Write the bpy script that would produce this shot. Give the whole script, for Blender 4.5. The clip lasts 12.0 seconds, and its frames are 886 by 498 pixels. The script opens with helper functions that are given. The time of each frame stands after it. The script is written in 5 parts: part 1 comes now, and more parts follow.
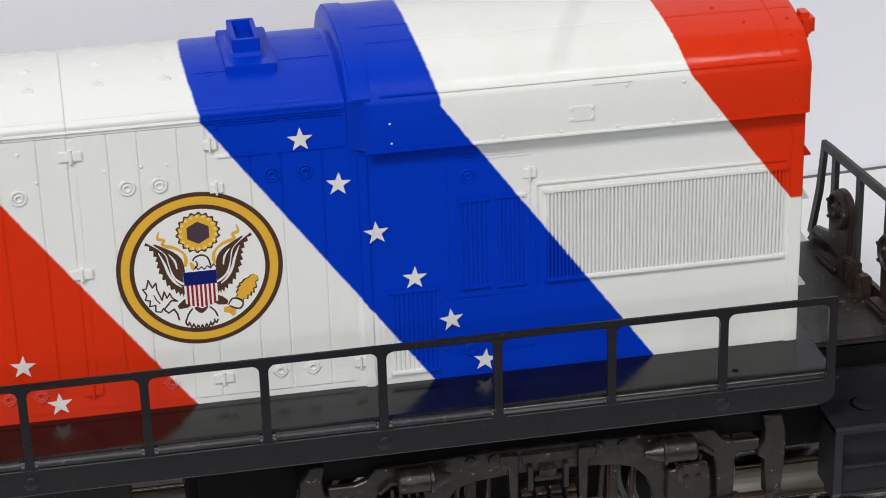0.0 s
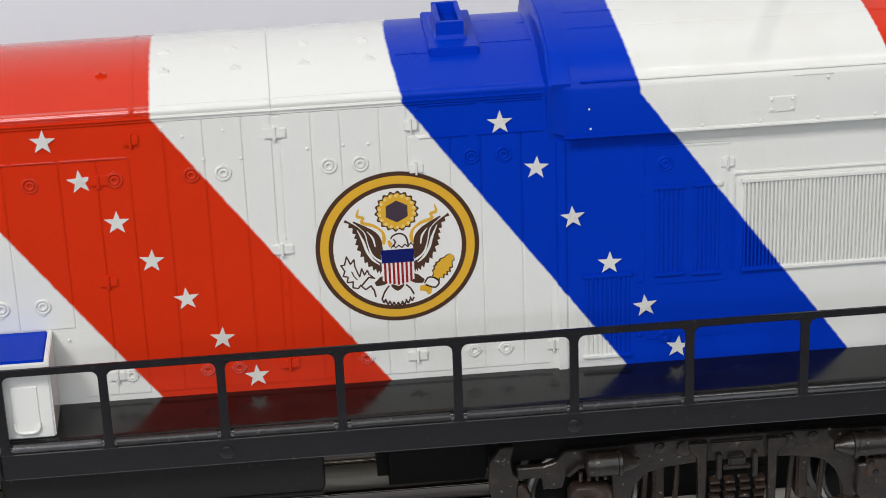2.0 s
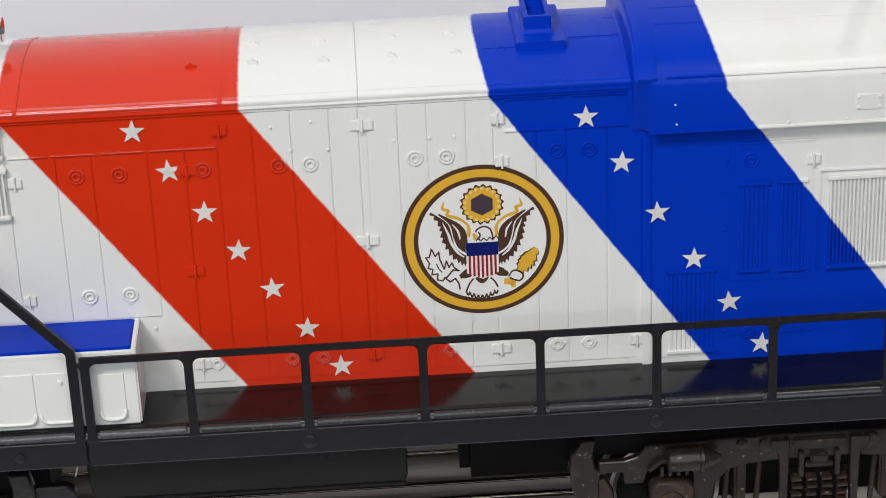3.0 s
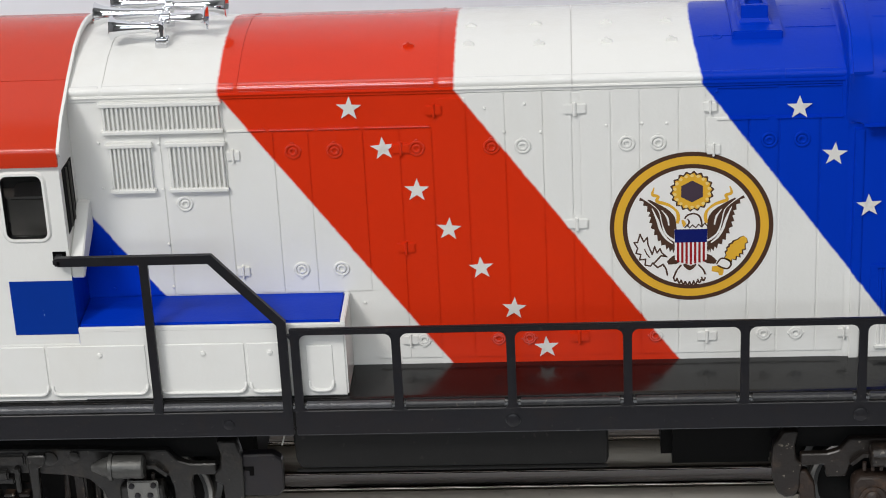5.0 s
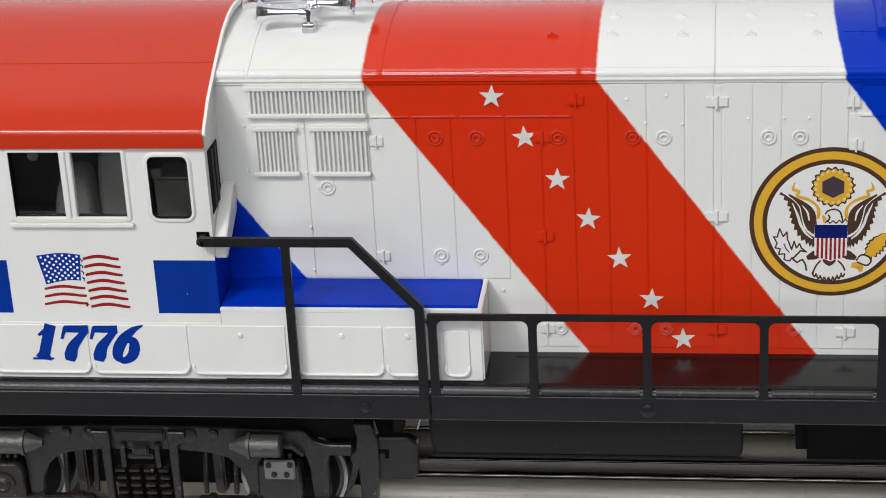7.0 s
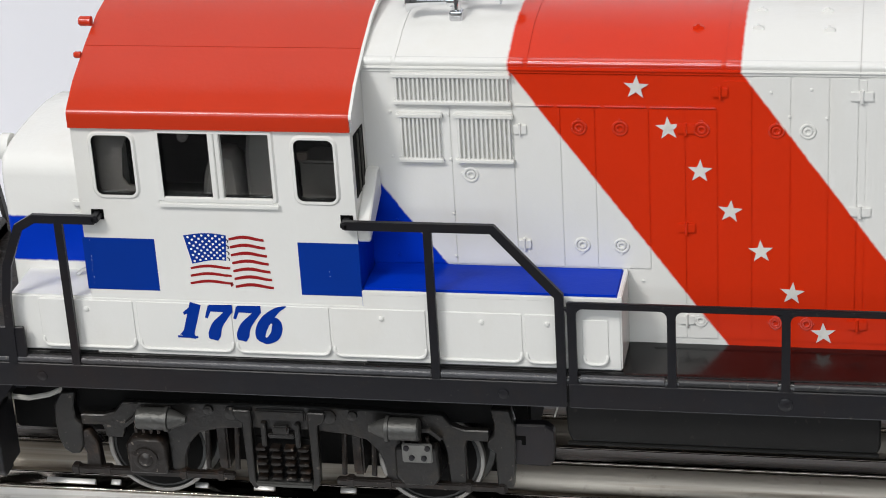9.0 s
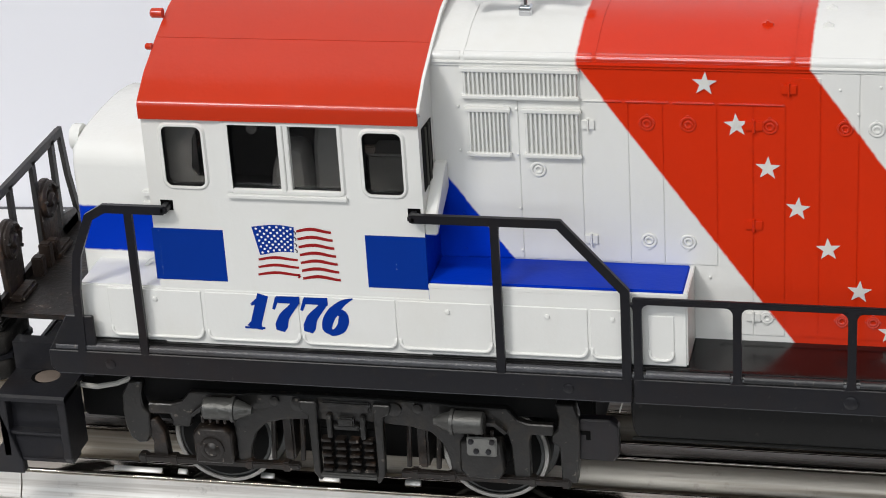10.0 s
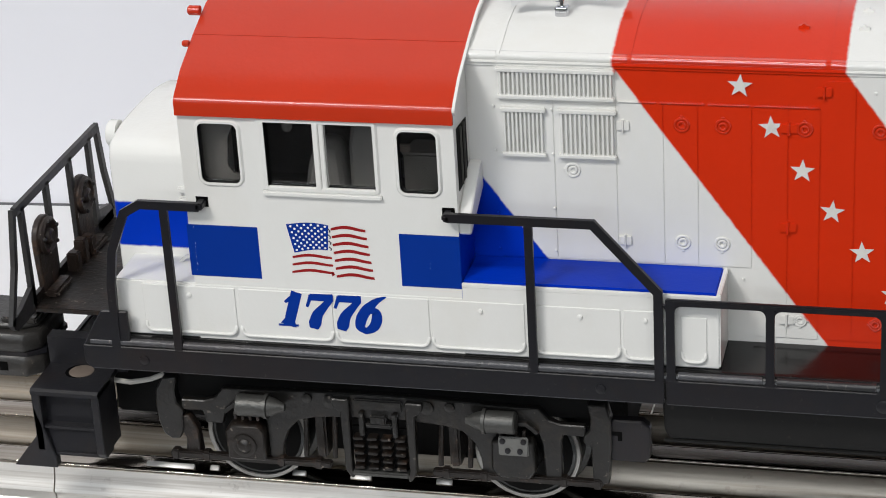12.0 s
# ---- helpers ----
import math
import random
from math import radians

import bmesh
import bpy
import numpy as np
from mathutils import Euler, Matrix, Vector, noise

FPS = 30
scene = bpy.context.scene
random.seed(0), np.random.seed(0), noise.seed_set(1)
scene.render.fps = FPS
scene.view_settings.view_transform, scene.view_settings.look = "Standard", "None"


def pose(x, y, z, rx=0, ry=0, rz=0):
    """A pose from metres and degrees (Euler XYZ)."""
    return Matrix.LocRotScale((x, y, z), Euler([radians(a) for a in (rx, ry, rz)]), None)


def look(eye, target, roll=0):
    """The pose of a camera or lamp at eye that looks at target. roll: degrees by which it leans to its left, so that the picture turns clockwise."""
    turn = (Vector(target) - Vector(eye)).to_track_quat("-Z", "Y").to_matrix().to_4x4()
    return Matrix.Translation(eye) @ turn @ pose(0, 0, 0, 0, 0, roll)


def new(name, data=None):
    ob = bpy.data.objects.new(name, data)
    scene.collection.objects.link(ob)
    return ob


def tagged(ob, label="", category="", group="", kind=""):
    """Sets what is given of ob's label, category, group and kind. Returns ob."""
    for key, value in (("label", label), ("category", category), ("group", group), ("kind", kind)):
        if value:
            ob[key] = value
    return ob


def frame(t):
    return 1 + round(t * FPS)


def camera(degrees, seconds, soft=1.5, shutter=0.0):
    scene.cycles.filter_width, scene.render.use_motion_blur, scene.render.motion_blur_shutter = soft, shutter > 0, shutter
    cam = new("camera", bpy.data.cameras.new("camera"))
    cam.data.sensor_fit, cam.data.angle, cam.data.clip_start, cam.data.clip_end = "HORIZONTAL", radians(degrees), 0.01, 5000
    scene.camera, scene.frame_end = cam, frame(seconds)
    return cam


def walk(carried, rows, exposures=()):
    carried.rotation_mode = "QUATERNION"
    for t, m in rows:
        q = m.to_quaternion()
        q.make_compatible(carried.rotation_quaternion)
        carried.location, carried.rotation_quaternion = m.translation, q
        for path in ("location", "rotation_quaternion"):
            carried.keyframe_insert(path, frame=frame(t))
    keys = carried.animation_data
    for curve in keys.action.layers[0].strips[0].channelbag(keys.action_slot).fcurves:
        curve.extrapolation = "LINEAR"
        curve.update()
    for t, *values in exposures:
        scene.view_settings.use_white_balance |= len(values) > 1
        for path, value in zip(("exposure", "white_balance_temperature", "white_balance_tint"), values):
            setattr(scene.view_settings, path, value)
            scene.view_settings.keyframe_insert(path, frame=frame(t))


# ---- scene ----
cam = camera(21.76, 12.0, 1.0)
PATH = [
    (0, (-0.01976, -0.34006, 0.21853), (0.04318, 0.01754, 0.05073), -1.632),
    (0.5, (-0.01957, -0.34034, 0.21866), (0.03521, 0.01837, 0.05035), -1.742),
    (1, (-0.01901, -0.34103, 0.21879), (0.02856, 0.01865, 0.05035), -1.885),
    (1.5, (-0.01896, -0.34204, 0.21958), (0.01974, 0.01837, 0.05045), -2.100),
    (2, (-0.01896, -0.34315, 0.22020), (0.00887, 0.01799, 0.05048), -2.170),
    (2.5, (-0.01881, -0.34402, 0.22048), (0.00044, 0.01755, 0.05050), -2.358),
    (3, (-0.01876, -0.34485, 0.22062), (-0.00596, 0.01702, 0.05065), -2.426),
    (5, (-0.01822, -0.34829, 0.22108), (-0.04223, 0.01284, 0.05076), -2.868),
    (5.5, (-0.01815, -0.34896, 0.22125), (-0.04755, 0.01173, 0.05084), -2.878),
    (6, (-0.01772, -0.34941, 0.22116), (-0.05261, 0.01085, 0.05088), -2.932),
    (6.5, (-0.01705, -0.35028, 0.22134), (-0.05963, 0.00916, 0.05107), -3.079),
    (7, (-0.01685, -0.35065, 0.22145), (-0.06609, 0.00787, 0.05105), -3.152),
    (9, (-0.01511, -0.35348, 0.22122), (-0.08990, 0.00095, 0.05155), -3.522),
    (9.5, (-0.01466, -0.35397, 0.22140), (-0.09647, -0.00113, 0.05165), -3.633),
    (10, (-0.01423, -0.35446, 0.22137), (-0.10099, -0.00275, 0.05173), -3.693),
    (10.5, (-0.01398, -0.35498, 0.22142), (-0.10558, -0.00447, 0.05186), -3.753),
    (11, (-0.01401, -0.35538, 0.22127), (-0.10770, -0.00532, 0.05190), -3.742),
    (11.5, (-0.01397, -0.35555, 0.22119), (-0.10709, -0.00512, 0.05227), -3.548),
    (12, (-0.01406, -0.35544, 0.22104), (-0.10652, -0.00477, 0.05228), -3.466),
]
walk(cam, [(t, look(eye, target, roll)) for t, eye, target, roll in PATH],
     [(0, 0.08), (3, 0.06), (5.5, 0.03), (9, 0.06), (12, 0.0)])

# ---- light ----
MM = 0.001
world = bpy.data.worlds.new("room_air")
scene.world = world
world.use_nodes = True
world.node_tree.nodes["Background"].inputs[0].default_value = (0.8, 0.86, 1.0, 1)
world.node_tree.nodes["Background"].inputs[1].default_value = 0.05


def area(name, at, target, size_x, size_y, watts, colour):
    lamp = bpy.data.lights.new(name, "AREA")
    lamp.shape, lamp.size, lamp.size_y = "RECTANGLE", size_x, size_y
    lamp.energy, lamp.color = watts, colour
    ob = new(name, lamp)
    ob.matrix_world = look(at, target)
    return ob


area("ceiling_panel_lamp", (-0.68, -1.00, 1.22), (-0.05, 0.0, 0.05), 0.34, 0.20, 12.5, (1.0, 0.975, 0.94))
# long strip added overhead, out of view, for edge highlights and lip shadows
area("added_strip_light", (0.0, -0.86, 1.28), (-0.02, 0.0, 0.05), 1.30, 0.09, 6.1, (1.0, 0.975, 0.94))
# broad cool fill added behind the viewer; the wall there has no window
area("cool_fill_light", (-0.14, -1.47, 0.74), (-0.14, 0.0, 0.74), 1.30, 0.80, 9.0, (0.88, 0.94, 1.0))


# ---- materials ----
class Nodes:
    """Short ways to wire a node material."""

    def __init__(self, name):
        self.mat = bpy.data.materials.new(name)
        self.mat.use_nodes = True
        self.tree = self.mat.node_tree
        self.bsdf = self.tree.nodes["Principled BSDF"]

    def put(self, socket, value):
        if isinstance(value, bpy.types.NodeSocket):
            self.tree.links.new(value, socket)
        elif isinstance(value, (tuple, list)):
            socket.default_value = (*value, 1) if len(value) == 3 and len(socket.default_value) == 4 else value
        else:
            socket.default_value = value

    def math(self, op, a, b=0.0, clamp=False):
        n = self.tree.nodes.new("ShaderNodeMath")
        n.operation, n.use_clamp = op, clamp
        self.put(n.inputs[0], a)
        self.put(n.inputs[1], b)
        return n.outputs[0]

    def place(self):
        """The place on the thing in millimetres: x, y, z and the vector in metres."""
        if not hasattr(self, "xyz"):
            g = self.tree.nodes.new("ShaderNodeNewGeometry")
            s = self.tree.nodes.new("ShaderNodeSeparateXYZ")
            self.tree.links.new(g.outputs["Position"], s.inputs[0])
            self.xyz = [self.math("MULTIPLY", s.outputs[i], 1000.0) for i in range(3)] + [g.outputs["Position"]]
        return self.xyz

    def noise(self, scale, detail=3.0, rough=0.55, stretch=None):
        n = self.tree.nodes.new("ShaderNodeTexNoise")
        n.inputs["Scale"].default_value, n.inputs["Detail"].default_value, n.inputs["Roughness"].default_value = scale, detail, rough
        v = self.place()[3]
        if stretch:
            m = self.tree.nodes.new("ShaderNodeMapping")
            m.inputs["Scale"].default_value = stretch
            self.tree.links.new(v, m.inputs[0])
            v = m.outputs[0]
        self.tree.links.new(v, n.inputs["Vector"])
        return n.outputs["Fac"]

    def step(self, value, edge, soft):
        """0 below the edge, 1 above it, over a soft width."""
        return self.math("ADD", self.math("DIVIDE", self.math("SUBTRACT", value, edge), soft), 0.5, clamp=True)

    def between(self, value, low, high, soft):
        return self.math("MULTIPLY", self.step(value, low, soft), self.math("SUBTRACT", 1.0, self.step(value, high, soft)))

    def toward(self, fac, a, b):
        """A number that goes from a to b with the factor."""
        return self.math("ADD", a, self.math("MULTIPLY", fac, self.math("SUBTRACT", b, a)))

    def mix(self, fac, a, b):
        n = self.tree.nodes.new("ShaderNodeMix")
        n.data_type = "RGBA"
        self.put(n.inputs[0], fac)
        self.put(n.inputs[6], a)
        self.put(n.inputs[7], b)
        return n.outputs[2]

    def ramp(self, fac, low, high):
        n = self.tree.nodes.new("ShaderNodeMapRange")
        n.clamp = True
        self.put(n.inputs[0], fac)
        n.inputs[1].default_value, n.inputs[2].default_value = low, high
        return n.outputs[0]

    def bump(self, height, strength, distance):
        n = self.tree.nodes.new("ShaderNodeBump")
        n.inputs["Strength"].default_value, n.inputs["Distance"].default_value = strength, distance
        self.put(n.inputs["Height"], height)
        self.tree.links.new(n.outputs[0], self.bsdf.inputs["Normal"])

    def done(self, colour, rough, metal=0.0, coat=0.0, gloss=0.5):
        self.put(self.bsdf.inputs["Base Color"], colour)
        self.put(self.bsdf.inputs["Roughness"], rough)
        self.put(self.bsdf.inputs["Metallic"], metal)
        self.put(self.bsdf.inputs["Specular IOR Level"], gloss)
        self.bsdf.inputs["Coat Weight"].default_value = coat
        self.bsdf.inputs["Coat Roughness"].default_value = 0.15
        return self.mat


WHITE, RED, BLUE = (0.765, 0.765, 0.74), (0.64, 0.031, 0.006), (0.0004, 0.034, 0.46)
# how glossy and how rough each colour dried: the red is a gloss, the blue a satin
SHEEN = {RED: (0.25, 0.14), BLUE: (0.09, 0.34)}
DECAL_BLUE = (0.002, 0.033, 0.285)


def paint(name, masks, rough=0.18, gloss=0.22, polish=False):
    """Sprayed shell paint: white, with coloured zones whose edges have a little overspray."""
    n = Nodes(name)
    x, y, z, v = n.place()
    jitter = n.math("MULTIPLY", n.math("SUBTRACT", n.noise(900, 4, 0.7), 0.5), 0.55)
    grime = n.ramp(n.noise(45, 5, 0.6), 0.42, 0.75)
    yellow = n.ramp(n.noise(70, 4, 0.6, (1.0, 1.0, 0.45)), 0.5, 0.8)
    colour = n.mix(n.math("MULTIPLY", grime, 0.10), WHITE, (0.66, 0.65, 0.61))
    colour = n.mix(n.math("MULTIPLY", yellow, 0.22), colour, (0.62, 0.57, 0.47))
    level, coarse = gloss, rough
    for tone, mask in masks(n, x, y, z, jitter):
        shine, grain = (1.6, rough) if polish and tone == RED else SHEEN.get(tone, (gloss, rough))
        level, coarse = n.toward(mask, level, shine), n.toward(mask, coarse, grain)
        deep = n.mix(n.math("MULTIPLY", grime, 0.25), tone, tuple(0.8 * c for c in tone))
        colour = n.mix(mask, colour, deep)
    fine = n.noise(1500, 2, 0.5)
    ripple = n.math("MULTIPLY", n.noise(210, 2, 0.5, (1.0, 1.0, 0.05)), 1.6)
    n.bump(n.math("ADD", n.math("ADD", n.math("MULTIPLY", fine, 0.5), n.noise(160, 3, 0.5)), ripple), 0.15, 0.0003)
    return n.done(colour, n.math("ADD", coarse, n.math("MULTIPLY", n.math("SUBTRACT", n.noise(220), 0.5), 0.14)), gloss=level)


def hood_masks(n, x, y, z, jitter):
    lean = n.math("MULTIPLY", n.math("MINIMUM", n.math("SUBTRACT", z, 85.3), 0.0), 0.725)
    u = n.math("ADD", n.math("ADD", x, lean), jitter)
    curl = n.math("MULTIPLY", n.math("MAXIMUM", n.math("SUBTRACT", z, 86.5), 0.0), 0.33)
    u_blue = n.math("ADD", u, curl)
    lean_rear = n.math("MULTIPLY", n.math("MINIMUM", n.math("SUBTRACT", z, 86.6), 0.0), 0.75)
    u_rear = n.math("ADD", n.math("ADD", n.math("ADD", x, lean_rear), curl), jitter)
    foot = n.math("SUBTRACT", 1.0, n.step(n.math("ADD", n.math("ADD", x, n.math("MULTIPLY", z, 0.74)), jitter), -52.4, 0.4))
    foot = n.math("MULTIPLY", foot, n.math("SUBTRACT", 1.0, n.step(x, -80.0, 1.0)))
    rear = n.math("MULTIPLY", n.step(u_rear, 81.3, 0.3), n.step(z, 62.2, 0.4))
    return [
        (RED, n.between(u, -76.9, -38.3, 0.45)),
        (BLUE, n.between(u_blue, 1.7, 39.9, 0.4)),
        (RED, rear),
        (BLUE, foot),
        # an old grey smear over the white radiator roof
        ((0.60, 0.60, 0.575), n.math("MULTIPLY", n.math("MULTIPLY", n.between(n.math("SUBTRACT", x, n.math("MULTIPLY", y, 0.45)), 58.2, 61.4, 1.6), n.step(z, 89.5, 2.0)), 0.42)),
    ]


def cab_masks(n, x, y, z, jitter):
    low = n.math("SUBTRACT", 1.0, n.step(n.math("SUBTRACT", n.math("ADD", z, jitter), n.math("MULTIPLY", y, 0.42)), 62.6, 0.4))
    return [(BLUE, n.math("MULTIPLY", low, n.step(x, -102.02, 0.02)))]


def nose_masks(n, x, y, z, jitter):
    return [(BLUE, n.between(n.math("ADD", z, jitter), 47.6, 56.3, 0.4))]


HOOD = paint("hood_paint", hood_masks)
# raised edges and fittings, rubbed to a higher gloss by handling
RUBBED = paint("rubbed_paint", hood_masks, 0.12, 0.5, True)
CABW = paint("cab_paint", cab_masks)
NOSE = paint("nose_paint", nose_masks)
WHITE_PAINT = paint("white_paint", lambda n, x, y, z, j: [])
RED_PAINT = paint("red_paint", lambda n, x, y, z, j: [((0.53, 0.036, 0.011), 1.0)], 0.22, 0.38)
BLUE_PAINT = paint("blue_paint", lambda n, x, y, z, j: [(BLUE, 1.0)], 0.30, 0.14)


def plain(name, colour, rough, metal=0.0, vary=0.15, scale=300, bump=0.1, second=None, amount=0.5, coat=0.0, gloss=0.5, flecks=0.0, stain=0.0):
    """A plain surface with grain and blotches at two scales."""
    n = Nodes(name)
    blot = n.noise(scale * 0.2, 4, 0.6)
    fine = n.noise(scale * 4, 3, 0.6)
    dark = tuple(c * (1 - vary) for c in colour)
    c = n.mix(n.ramp(blot, 0.35, 0.7), colour, dark)
    if second:
        c = n.mix(n.math("MULTIPLY", n.ramp(n.noise(scale, 6, 0.72), 0.54, 0.72), amount), c, second)
    if stain:
        c = n.mix(n.math("MULTIPLY", n.ramp(n.noise(38, 5, 0.65), 0.52, 0.72), stain), c, (0.032, 0.017, 0.010))
    if flecks:
        c = n.mix(n.math("MULTIPLY", n.ramp(n.noise(900, 2, 0.5), 0.69, 0.73), flecks), c, (0.30, 0.26, 0.22))
    if bump:
        n.bump(n.math("ADD", n.math("MULTIPLY", fine, 0.4), n.noise(scale, 3)), bump, 0.0004)
    return n.done(c, n.math("ADD", rough, n.math("MULTIPLY", n.math("SUBTRACT", blot, 0.5), 0.2)), metal, coat, gloss)


BLACK = plain("black_plastic", (0.0135, 0.0135, 0.0165), 0.36, bump=0.1, second=(0.028, 0.021, 0.017), amount=0.4, gloss=0.34, stain=0.28, flecks=0.06)
DECK = plain("black_walkway", (0.0045, 0.0042, 0.0045), 0.23, bump=0.08, scale=220, second=(0.026, 0.022, 0.02), amount=0.3, flecks=0.05)
# wear and the sheen along the front deck edge in one pale grey
WORN = plain("worn_lit_edge", (0.065, 0.066, 0.073), 0.32, bump=0.4, scale=700, second=(0.02, 0.02, 0.02), amount=0.6, flecks=0.35, stain=0.5)
# paler black for the end railings: dust, plus the light they catch
DUSTY_LIT = plain("dusty_lit_railing", (0.030, 0.029, 0.029), 0.42, bump=0.2, second=(0.07, 0.062, 0.054), amount=0.5, gloss=0.4)
SCUFFED = plain("scuffed_black_edge", (0.022, 0.022, 0.024), 0.42, bump=0.3, scale=500, second=(0.09, 0.088, 0.085), amount=0.35, flecks=0.2)
RUSTY = plain("brown_weathered_metal", (0.010, 0.0072, 0.0056), 0.42, bump=0.5, second=(0.062, 0.034, 0.020), amount=0.75, flecks=0.5)
RUST = plain("rusty_brown_casting", (0.022, 0.013, 0.009), 0.5, bump=0.5, second=(0.10, 0.052, 0.028), amount=0.75, flecks=0.6)
COUPLERM = plain("worn_coupler_casting", (0.030, 0.028, 0.026), 0.4, bump=0.35, second=(0.06, 0.05, 0.04), amount=0.6, flecks=0.3)
BRASSY = plain("tarnished_brass", (0.16, 0.11, 0.045), 0.4, metal=0.8, bump=0.3, second=(0.05, 0.035, 0.02), amount=0.5)
TRUCKM = plain("weathered_truck_plastic", (0.010, 0.0095, 0.0088), 0.33, bump=0.3, second=(0.042, 0.032, 0.023), amount=0.6, gloss=0.5, flecks=0.3)
TRUCKR = plain("rust_stained_truck_plastic", (0.0125, 0.0095, 0.0078), 0.36, bump=0.35, second=(0.060, 0.038, 0.026), amount=0.65, gloss=0.45, flecks=0.5)
DARKM = plain("dark_underframe", (0.004, 0.004, 0.004), 0.6, bump=0.1, gloss=0.1)
STEEL = plain("wheel_steel", (0.34, 0.34, 0.33), 0.34, metal=1.0, bump=0.05, second=(0.12, 0.10, 0.09), amount=0.4)
WIRE = plain("pale_wire", (0.50, 0.48, 0.44), 0.4, bump=0.1)
RIM = plain("worn_wheel_rim", (0.32, 0.315, 0.30), 0.35, metal=1.0, bump=0.1, second=(0.05, 0.045, 0.04), amount=0.6)
DULL = plain("dull_wheel_steel", (0.085, 0.088, 0.088), 0.45, metal=1.0, bump=0.1, second=(0.03, 0.026, 0.022), amount=0.7)
PLATE = plain("light_grey_plate", (0.19, 0.19, 0.18), 0.45, metal=0.4, bump=0.4, second=(0.10, 0.10, 0.10), amount=0.5)
PEWTER = plain("grey_cast_metal", (0.095, 0.095, 0.09), 0.45, metal=0.6, bump=0.5, second=(0.05, 0.05, 0.05), amount=0.6)
CHROME = plain("chrome", (0.80, 0.81, 0.83), 0.06, metal=1.0, vary=0.03, bump=0.03)
TANKM = plain("satin_black_tank", (0.010, 0.010, 0.0098), 0.42, bump=0.08, gloss=0.24, flecks=0.04)


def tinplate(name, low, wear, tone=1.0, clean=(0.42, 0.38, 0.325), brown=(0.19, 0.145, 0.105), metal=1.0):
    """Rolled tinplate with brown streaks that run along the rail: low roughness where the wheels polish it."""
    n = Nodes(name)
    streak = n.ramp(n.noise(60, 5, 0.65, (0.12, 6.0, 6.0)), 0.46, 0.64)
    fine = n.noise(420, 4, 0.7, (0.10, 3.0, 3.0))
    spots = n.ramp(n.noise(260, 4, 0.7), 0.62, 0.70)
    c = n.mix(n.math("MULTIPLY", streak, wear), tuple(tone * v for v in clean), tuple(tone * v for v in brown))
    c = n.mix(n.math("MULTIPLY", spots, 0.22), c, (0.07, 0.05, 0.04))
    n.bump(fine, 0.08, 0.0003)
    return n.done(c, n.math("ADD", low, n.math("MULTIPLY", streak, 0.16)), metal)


# lit and shaded copies of one tinplate: reflections are put into the tone
TIN = tinplate("tinplate_rail", 0.36, 0.6)
TINLIT = tinplate("lit_near_rail", 0.42, 0.85, 1.0, (0.72, 0.70, 0.665), (0.33, 0.285, 0.24), 0.6)
# near-white metal for the modelled reflections on the near rail
GLINTM = plain("glint_metal", (0.94, 0.93, 0.91), 0.55, metal=1.0, vary=0.05, bump=0.1)
TINSHADE = tinplate("shaded_far_rail", 0.40, 0.7, 0.3)
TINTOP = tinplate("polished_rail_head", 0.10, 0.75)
TINSHADE_HEAD = tinplate("shaded_rail_head", 0.16, 0.7, 0.16)
GOLD = plain("gold_ink", (0.74, 0.41, 0.03), 0.45, vary=0.08, bump=0)
PALE_GOLD = plain("pale_gold_ink", (0.82, 0.62, 0.22), 0.45, vary=0.08, bump=0)
BROWN = plain("dark_brown_ink", (0.065, 0.028, 0.014), 0.45, vary=0.1, bump=0)
STARW = plain("star_white", (0.74, 0.73, 0.70), 0.45, vary=0.1, bump=0, second=(0.40, 0.38, 0.36), amount=0.5)
INKW = plain("white_ink", (0.80, 0.79, 0.77), 0.45, vary=0.04, bump=0)
INKB = plain("blue_ink", DECAL_BLUE, 0.40, vary=0.08, bump=0, gloss=0.1)
INKR = plain("red_ink", (0.30, 0.012, 0.014), 0.45, vary=0.08, bump=0, gloss=0.2)
INKD = plain("navy_ink", (0.004, 0.010, 0.13), 0.42, vary=0.1, bump=0, gloss=0.2)
INKN = plain("violet_black_ink", (0.055, 0.035, 0.055), 0.45, vary=0.1, bump=0)
LINE = plain("grey_seam", (0.58, 0.57, 0.55), 0.6, bump=0)
BOSS = plain("brown_grey_boss", (0.17, 0.135, 0.11), 0.55, bump=0.2, second=(0.09, 0.07, 0.055), amount=0.5)
SEATM = plain("pale_grey_interior", (0.125, 0.12, 0.11), 0.6, bump=0.1)
GREYIN = plain("grey_interior", (0.085, 0.08, 0.072), 0.6, bump=0.1)
# near-black puts the shade inside windows, slots and holes into the colour
SHADEIN = plain("shaded_interior", (0.003, 0.003, 0.003), 0.6, bump=0.05, gloss=0.05)
PAPER = plain("white_table", (0.78, 0.78, 0.79), 0.32, vary=0.04, scale=30, bump=0.02)
ROOMW = plain("unseen_room_grey", (0.30, 0.30, 0.30), 0.8, vary=0.05, scale=8, bump=0.05)
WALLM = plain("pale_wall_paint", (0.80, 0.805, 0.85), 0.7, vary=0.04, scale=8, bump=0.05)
GLASS = bpy.data.materials.new("window_pane")
GLASS.use_nodes = True
GLASS.node_tree.nodes["Principled BSDF"].inputs["Transmission Weight"].default_value = 1.0
GLASS.node_tree.nodes["Principled BSDF"].inputs["Roughness"].default_value = 0.04


